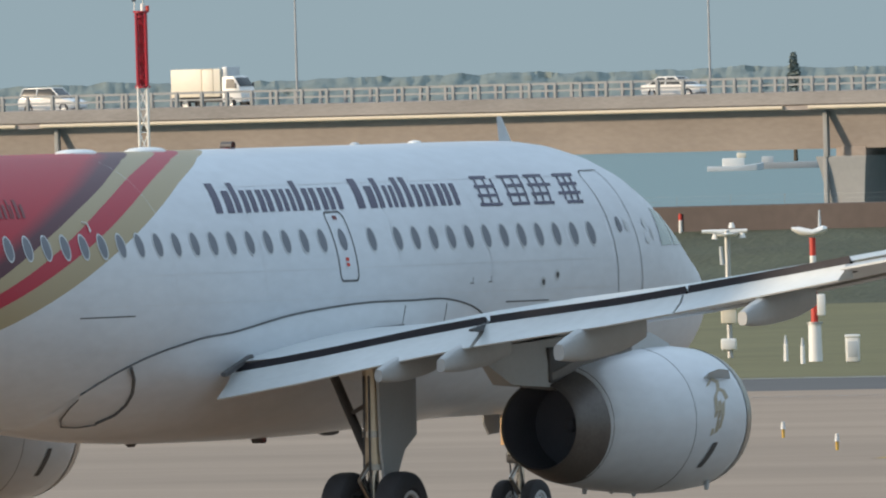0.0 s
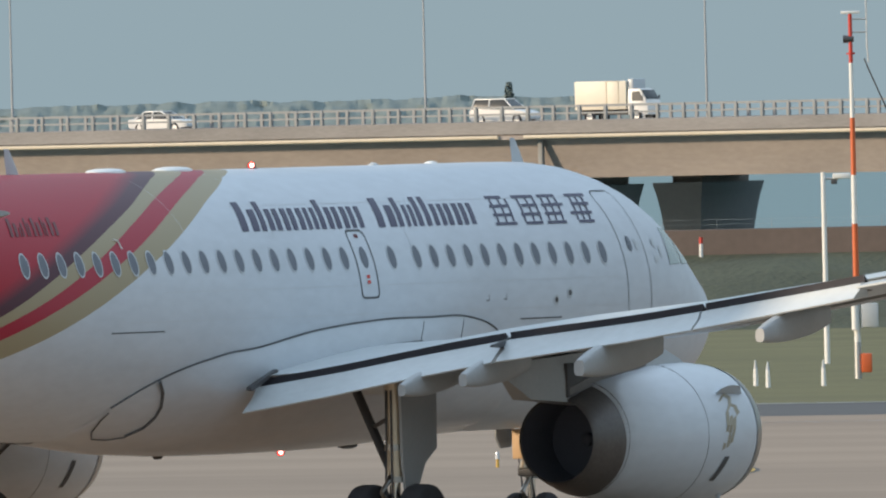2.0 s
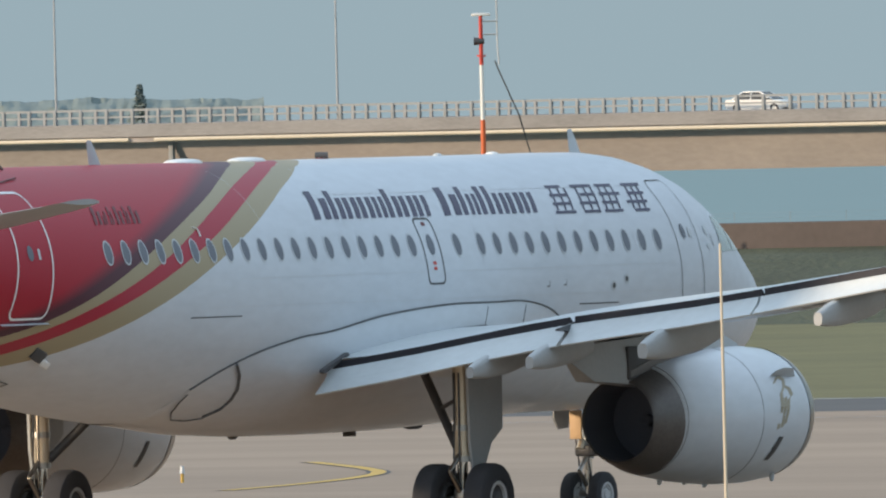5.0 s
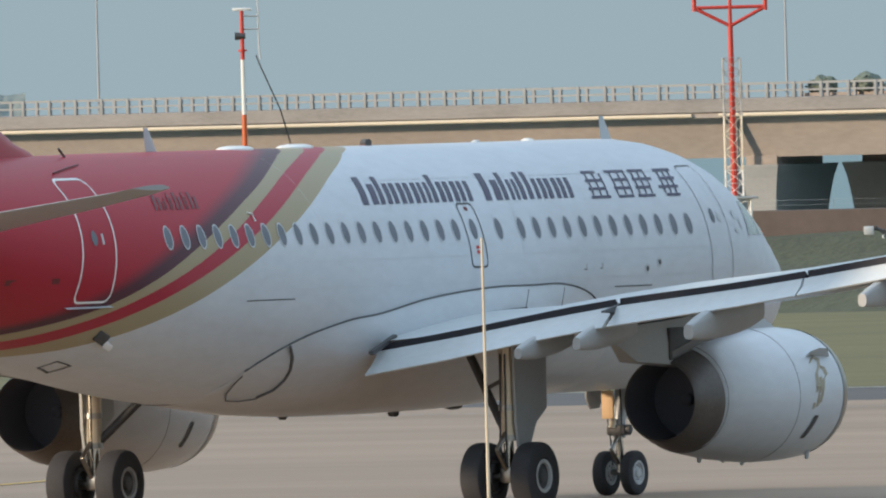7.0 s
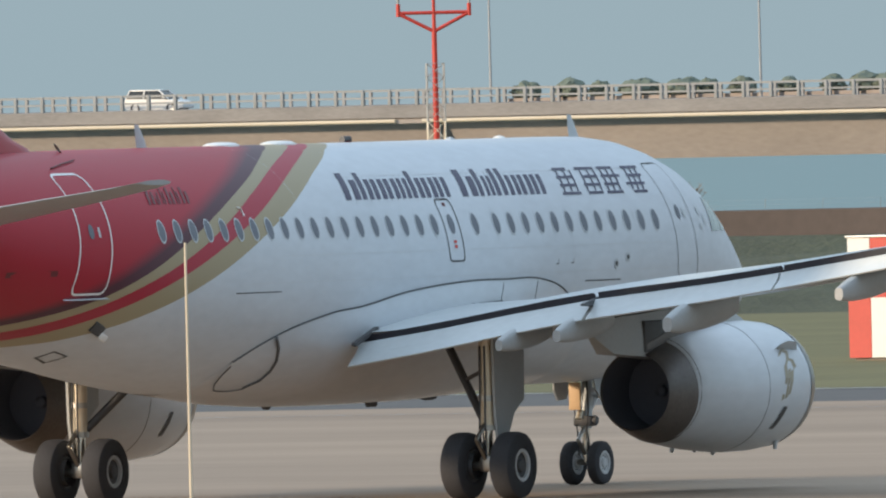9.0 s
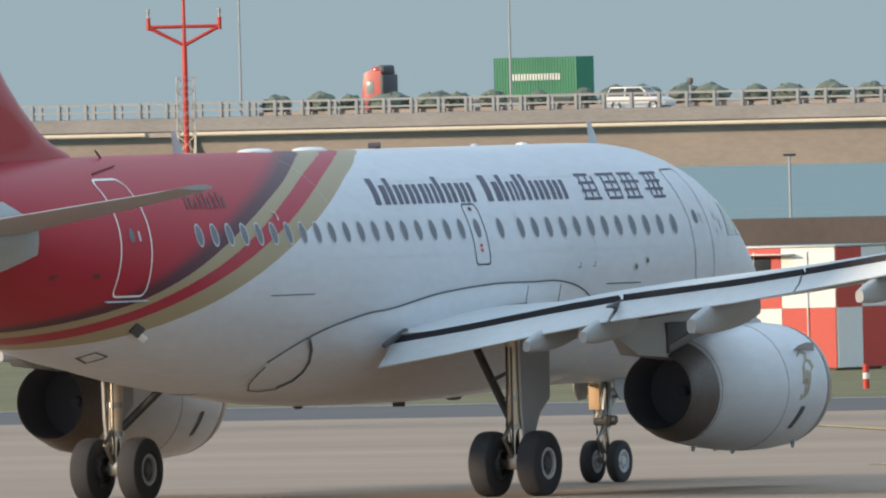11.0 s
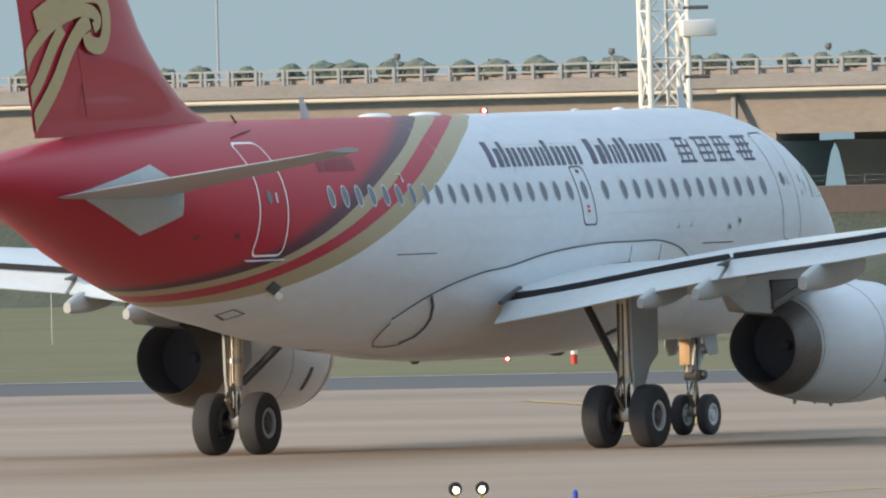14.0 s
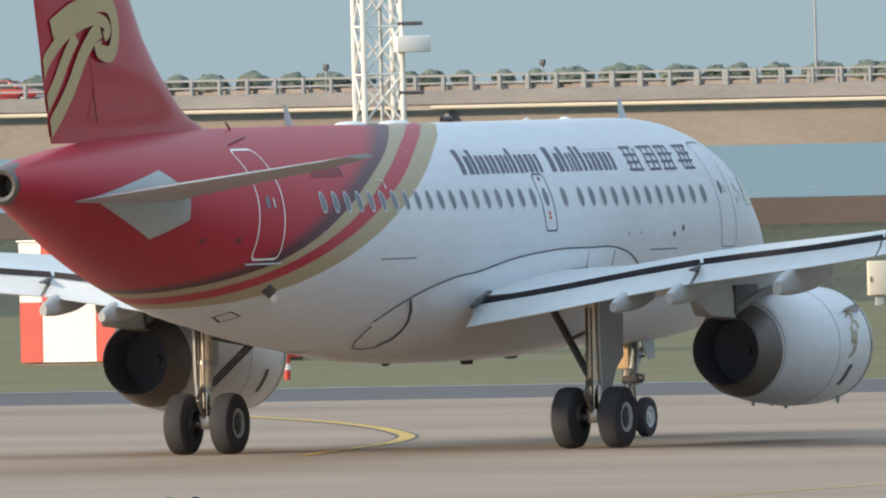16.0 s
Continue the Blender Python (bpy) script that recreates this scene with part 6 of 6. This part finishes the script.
# a small instrument mast on the grass before the bank
im = thing("instrument_mast", "thin dark instrument mast with a pale box, standing on the grass", "mast", m=Matrix.Translation(at(3.4953, 560)) @ Matrix.Rotation(radians(-3.495), 4, "Z"))
part("pole", rod(bmesh.new(), (0, 0, 0), (0, 0, 3.04), 0.012, n=8), GREYP, im)
part("cross_arm", rod(bmesh.new(), (-0.45, 0, 3.06), (0.35, 0, 2.94), 0.035, n=8), DARK, im, "dark cross arm")
part("bracket", rod(bmesh.new(), (-0.32, 0, 3.12), (0.0, 0, 2.84), 0.03, n=8), DARK, im)
part("instrument_box", box(bmesh.new(), (-0.62, -0.12, 2.90), (-0.36, 0.12, 3.12), 0.03), GREYP, im, "pale instrument box")
for x in (-0.12, 0.06):
    part("lamp", rod(bmesh.new(), (x, -0.05, 2.80), (x, -0.05, 2.89), 0.04, n=8), GREYP, im, "small pale lamp")

# a second, further red and white mast by the road bridge
m2 = thing("red_mast", "slim red and white mast", "mast", m=Matrix.Translation(at(-0.772, 560)))
for z0, z1, mat in ((0, 7.1, WHITEP), (7.1, 8.98, REDP)):
    lattice(m2, 0.115, z0, z1, 0.42 if mat is REDP else 0.6, mat, "mast_band", 0.03 if mat is REDP else 0.025, mat is REDP)
part("mast_core", rod(bmesh.new(), (0, 0, 7.1), (0, 0, 8.98), 0.07, 0.07, 10), REDP, m2, "red feeder pipe")
for z, r in ((7.06, 0.20), (8.86, 0.17), (8.98, 0.20)):
    part("flange", rod(bmesh.new(), (0, 0, z), (0, 0, z + 0.05), r, n=12), REDP, m2)
part("beacon", rod(bmesh.new(), (0.05, 0, 9.03), (0.05, 0, 9.22), 0.06, n=10), WHITEP, m2, "small pale lamp")
part("side_lamp", rod(bmesh.new(), (0.17, 0, 9.0), (0.17, 0, 9.16), 0.05, n=10), SIGNRED, m2)
part("whip", rod(bmesh.new(), (0.06, 0, 9.2), (0.06, 0, 9.5), 0.015, n=6), GALV, m2)
part("sensor", rod(bmesh.new(), (-0.22, 0, 9.30), (-0.12, 0, 9.30), 0.03, n=8), DARK, m2)
part("sensor_arm", rod(bmesh.new(), (-0.16, 0, 9.0), (-0.16, 0, 9.3), 0.012, n=6), GALV, m2)


def build_shelter():
    """A container shelter painted in red and white squares."""
    p = thing("equipment_shelter", "container shelter painted in red and white squares", "shelter", m=FRAME @ Matrix.Translation(FRAME.inverted() @ Vector((44.1, 527.0, 0))))
    W, D, H0, H1 = 6.5, 2.6, 0.06, 2.98
    part("wall", box(bmesh.new(), (-W, 0.0, H0), (0, D, H1), 0.02), WHITEP, p, "white sheet wall")
    part("plinth", box(bmesh.new(), (-W + 0.1, 0.1, 0), (-0.1, D - 0.1, H0), 0.01), CONC, p)
    sq, hh = 1.47, (H1 - H0) / 2
    for k in range(5):
        for row in range(2):
            x1 = -sq * k
            x0 = max(-W, x1 - sq)
            red = (k + row) % 2 == 0
            bm = box(bmesh.new(), (x0 + 0.006, -0.03, H0 + hh * row + 0.006), (x1 - 0.006, 0.0, H0 + hh * (row + 1) - 0.006), 0.004)
            part("wall_panel", bm, SIGNRED if red else WHITEP, p, smooth=False)
    for k in range(2):
        for row in range(2):
            bm = box(bmesh.new(), (0.0, D / 2 * k + 0.006, H0 + hh * row + 0.006), (0.03, D / 2 * (k + 1) - 0.006, H0 + hh * (row + 1) - 0.006), 0.004)
            part("wall_panel", bm, SIGNRED if (k + row) % 2 else WHITEP, p, smooth=False)
    part("roof", box(bmesh.new(), (-W - 0.05, -0.06, H1), (0.05, D + 0.05, H1 + 0.05), 0.01), GALV, p)
    win = part("window", box(bmesh.new(), (-2.75, -0.05, 2.2), (-1.75, -0.025, 2.75), 0.01), CARGLASS, p, "dark window")
    part("window_hood", box(bmesh.new(), (-3.0, -0.35, 2.80), (-1.1, 0.0, 2.84), 0.01), GALV, win)
    for x in (-0.75, -2.2, -3.7):
        part("lock_bar", rod(bmesh.new(), (x, -0.05, H0 + 0.1), (x, -0.05, H1 - 0.1), 0.018, n=6), WHITEP, p)
    part("air_conditioner", box(bmesh.new(), (-4.6, -0.45, 1.9), (-3.8, -0.03, 2.6), 0.03), GREYP, p)
    return p


build_shelter()


def build_sign():
    p = thing("notice_board", "cream rectangular notice board with brown battens on two posts", "sign", m=Matrix.Translation(at(3.634, 673.6, 3.0)))
    part("board", box(bmesh.new(), (-0.49, -0.03, 0.47), (0.49, 0.03, 1.40), 0.01), CREAM, p, "cream board")
    for x in (-0.27, 0.30):
        part("board_batten", box(bmesh.new(), (x - 0.035, -0.05, 0.43), (x + 0.035, -0.03, 1.45), 0.005), BARK, p, "brown batten")
        part("post", rod(bmesh.new(), (x, 0.05, -0.02), (x, 0.05, 1.38), 0.04, n=8), DARK, p)
    return p


build_sign()


def build_stake_mark(az, d, z):
    p = thing("boundary_post", "small red and white boundary post on the bank", "post", "boundary posts", m=Matrix.Translation(at(az, d, z)))
    part("post", rod(bmesh.new(), (0, 0, 0), (0, 0, 0.42), 0.06, n=8), WHITEP, p)
    part("band", rod(bmesh.new(), (0, 0, 0.42), (0, 0, 0.62), 0.06, n=8), SIGNRED, p)
    return p


for az, d in ((0.622, 694), (1.42, 686), (2.36, 680), (3.79, 680), (4.72, 670), (5.03, 668)):
    build_stake_mark(az, d, 2.15)


def build_shore_lamp():
    p = thing("shore_lamp", "thin lamp post behind the sea wall", "street lamp", m=Matrix.Translation(at(4.67, 700, -2.2)))
    part("pole", rod(bmesh.new(), (0, 0, 0), (0, 0, 7.0), 0.06, 0.04, 8), GALV, p)
    part("lamp_head", box(bmesh.new(), (-0.2, -0.06, 7.0), (0.2, 0.06, 7.08), 0.02), DARK, p)
    return p


build_shore_lamp()


def build_dry_shrub():
    """A leafless shrub of fine forked twigs."""
    p = thing("dry_shrub", "brown leafless shrub of fine twigs on the sea wall", "shrub", m=Matrix.Translation(at(3.665, 673.5, 2.98)))
    dice = random.Random(21)
    bm = bmesh.new()
    for _ in range(95):
        a, lean = dice.uniform(0, math.tau), dice.uniform(0.1, 0.9)
        foot = Vector((dice.uniform(-1.3, 1.1), dice.uniform(-0.3, 0.3), 0))
        tip = foot + Vector((math.cos(a) * lean, math.sin(a) * lean * 0.6, dice.uniform(0.3, 0.95)))
        rod(bm, foot, tip, 0.014, 0.007, 4)
        for _ in range(4):
            q = foot.lerp(tip, dice.uniform(0.4, 0.95))
            rod(bm, q, q + Vector((dice.uniform(-0.3, 0.3), dice.uniform(-0.2, 0.2), dice.uniform(0.05, 0.25))), 0.009, 0.005, 4)
    part("twigs", bm, TWIG, p, smooth=False)
    return p


build_dry_shrub()


def build_small_sign():
    p = thing("small_sign", "two small white plates on a thin post on the bank", "sign", m=Matrix.Translation(at(3.787, 666, 1.5)))
    part("post", rod(bmesh.new(), (0, 0.03, -0.3), (0, 0.03, 1.55), 0.03, n=8), DARK, p)
    for z in (1.03, 1.32):
        part("plate", box(bmesh.new(), (-0.14, -0.02, z), (0.14, 0.02, z + 0.20), 0.01), WHITEP, p, "small white plate")
    return p


build_small_sign()

# a red and white post by the shelter
def build_cone(x, y):
    p = thing("barrier_post", "short red and white barrier post on the grass edge", "post", "barrier posts", m=Matrix.Translation((x, y, 0)))
    for z0, z1, mat in ((0, 0.22, SIGNRED), (0.22, 0.36, WHITEP), (0.36, 0.55, SIGNRED)):
        part("post_band", rod(bmesh.new(), (0, 0, z0), (0, 0, z1), 0.075, n=12), mat, p)
    return p


build_cone(41.83, 492.3)

# ---- near things: a rod before the apron, guard lights and a blue edge marker ----
whip = thing("marker_rod", "thin pale upright rod standing on the apron", "pole", m=Matrix.Translation(at(2.434, 205)))
part("rod", rod(bmesh.new(), (0, 0, 0), (0.0, 0, 5.2), 0.022, 0.012, 8), PIPEP, whip)
part("rod_foot", rod(bmesh.new(), (0, 0, 0), (0, 0, 0.08), 0.14, 0.08, 12), DARK, whip)

guard = thing("guard_light", "yellow double guard light with lit round lamps", "airfield light", m=Matrix.Translation((25.79, 322.5, 0)))
part("base", box(bmesh.new(), (-0.10, -0.1, 0), (0.10, 0.1, 0.22), 0.02), YELLOW, guard, "yellow base")
part("arm", tube(bmesh.new(), [(-0.20, 0, 0.36), (-0.17, 0, 0.26), (0, 0, 0.22), (0.17, 0, 0.26), (0.20, 0, 0.36)], 0.025), YELLOW, guard)
for s in (-1, 1):
    part("lamp_housing", lathe(bmesh.new(), [(-0.06, 0.10), (0.0, 0.105), (0.10, 0.07), (0.12, 0.002)], "Y", 18, (s * 0.20, 0, 0.42)), DARK, guard)
    part("lamp_lens", lathe(bmesh.new(), [(-0.062, 0.05), (-0.075, 0.03), (-0.08, 0.002)], "Y", 16, (s * 0.19, 0, 0.40)), LAMPGLOW, guard, "lit lamp lens")
edge = thing("edge_marker", "blue taxiway edge marker post", "airfield light", m=Matrix.Translation((27.45, 323.5, 0)))
part("post", rod(bmesh.new(), (0, 0, 0), (0, 0, 0.30), 0.04, n=12), BLUE, edge)
part("cap", rod(bmesh.new(), (0, 0, 0.30), (0, 0, 0.34), 0.045, 0.02, 12), BLUE, edge)



def motions():
    """All that moves: the airliner along the taxiway, its wheels, and the traffic."""
    walk(airliner, [(t, pose(x, y, 0, 0, 0, 90 - h)) for t, x, y, h in TAXI])
    dist = [(0.0, 0.0)]
    for a, b in zip(TAXI, TAXI[1:]):
        dist.append((b[0], dist[-1][1] + math.hypot(b[1] - a[1], b[2] - a[2])))
    for w, place, r in WHEELS:
        step = 0.16 if r > 0.5 else 0.10
        rows = []
        for k in range(int(16 / step) + 1):
            t = k * step
            d = float(np.interp(t, [q[0] for q in dist], [q[1] for q in dist]))
            rows.append((t, Matrix.Translation(place) @ Matrix.Rotation(d / r, 4, "Y")))
        rows.append((16.0, Matrix.Translation(place) @ Matrix.Rotation(dist[-1][1] / r, 4, "Y"))) if rows[-1][0] < 15.99 else None
        walk(w, rows)
    # the beacons turn once in 1.093 s and face the watcher at 0.905 s
    for hood, place in BEACONS:
        rows = []
        for k in range(161):
            t = k * 0.1
            face = (t - 0.905) / 1.093 * 360 + 180 + 25
            rows.append((t, place @ pose(0, 0, 0, 0, 0, face)))
        walk(hood, rows)
    for ob, rows in motions_list:
        walk(ob, rows)


motions()
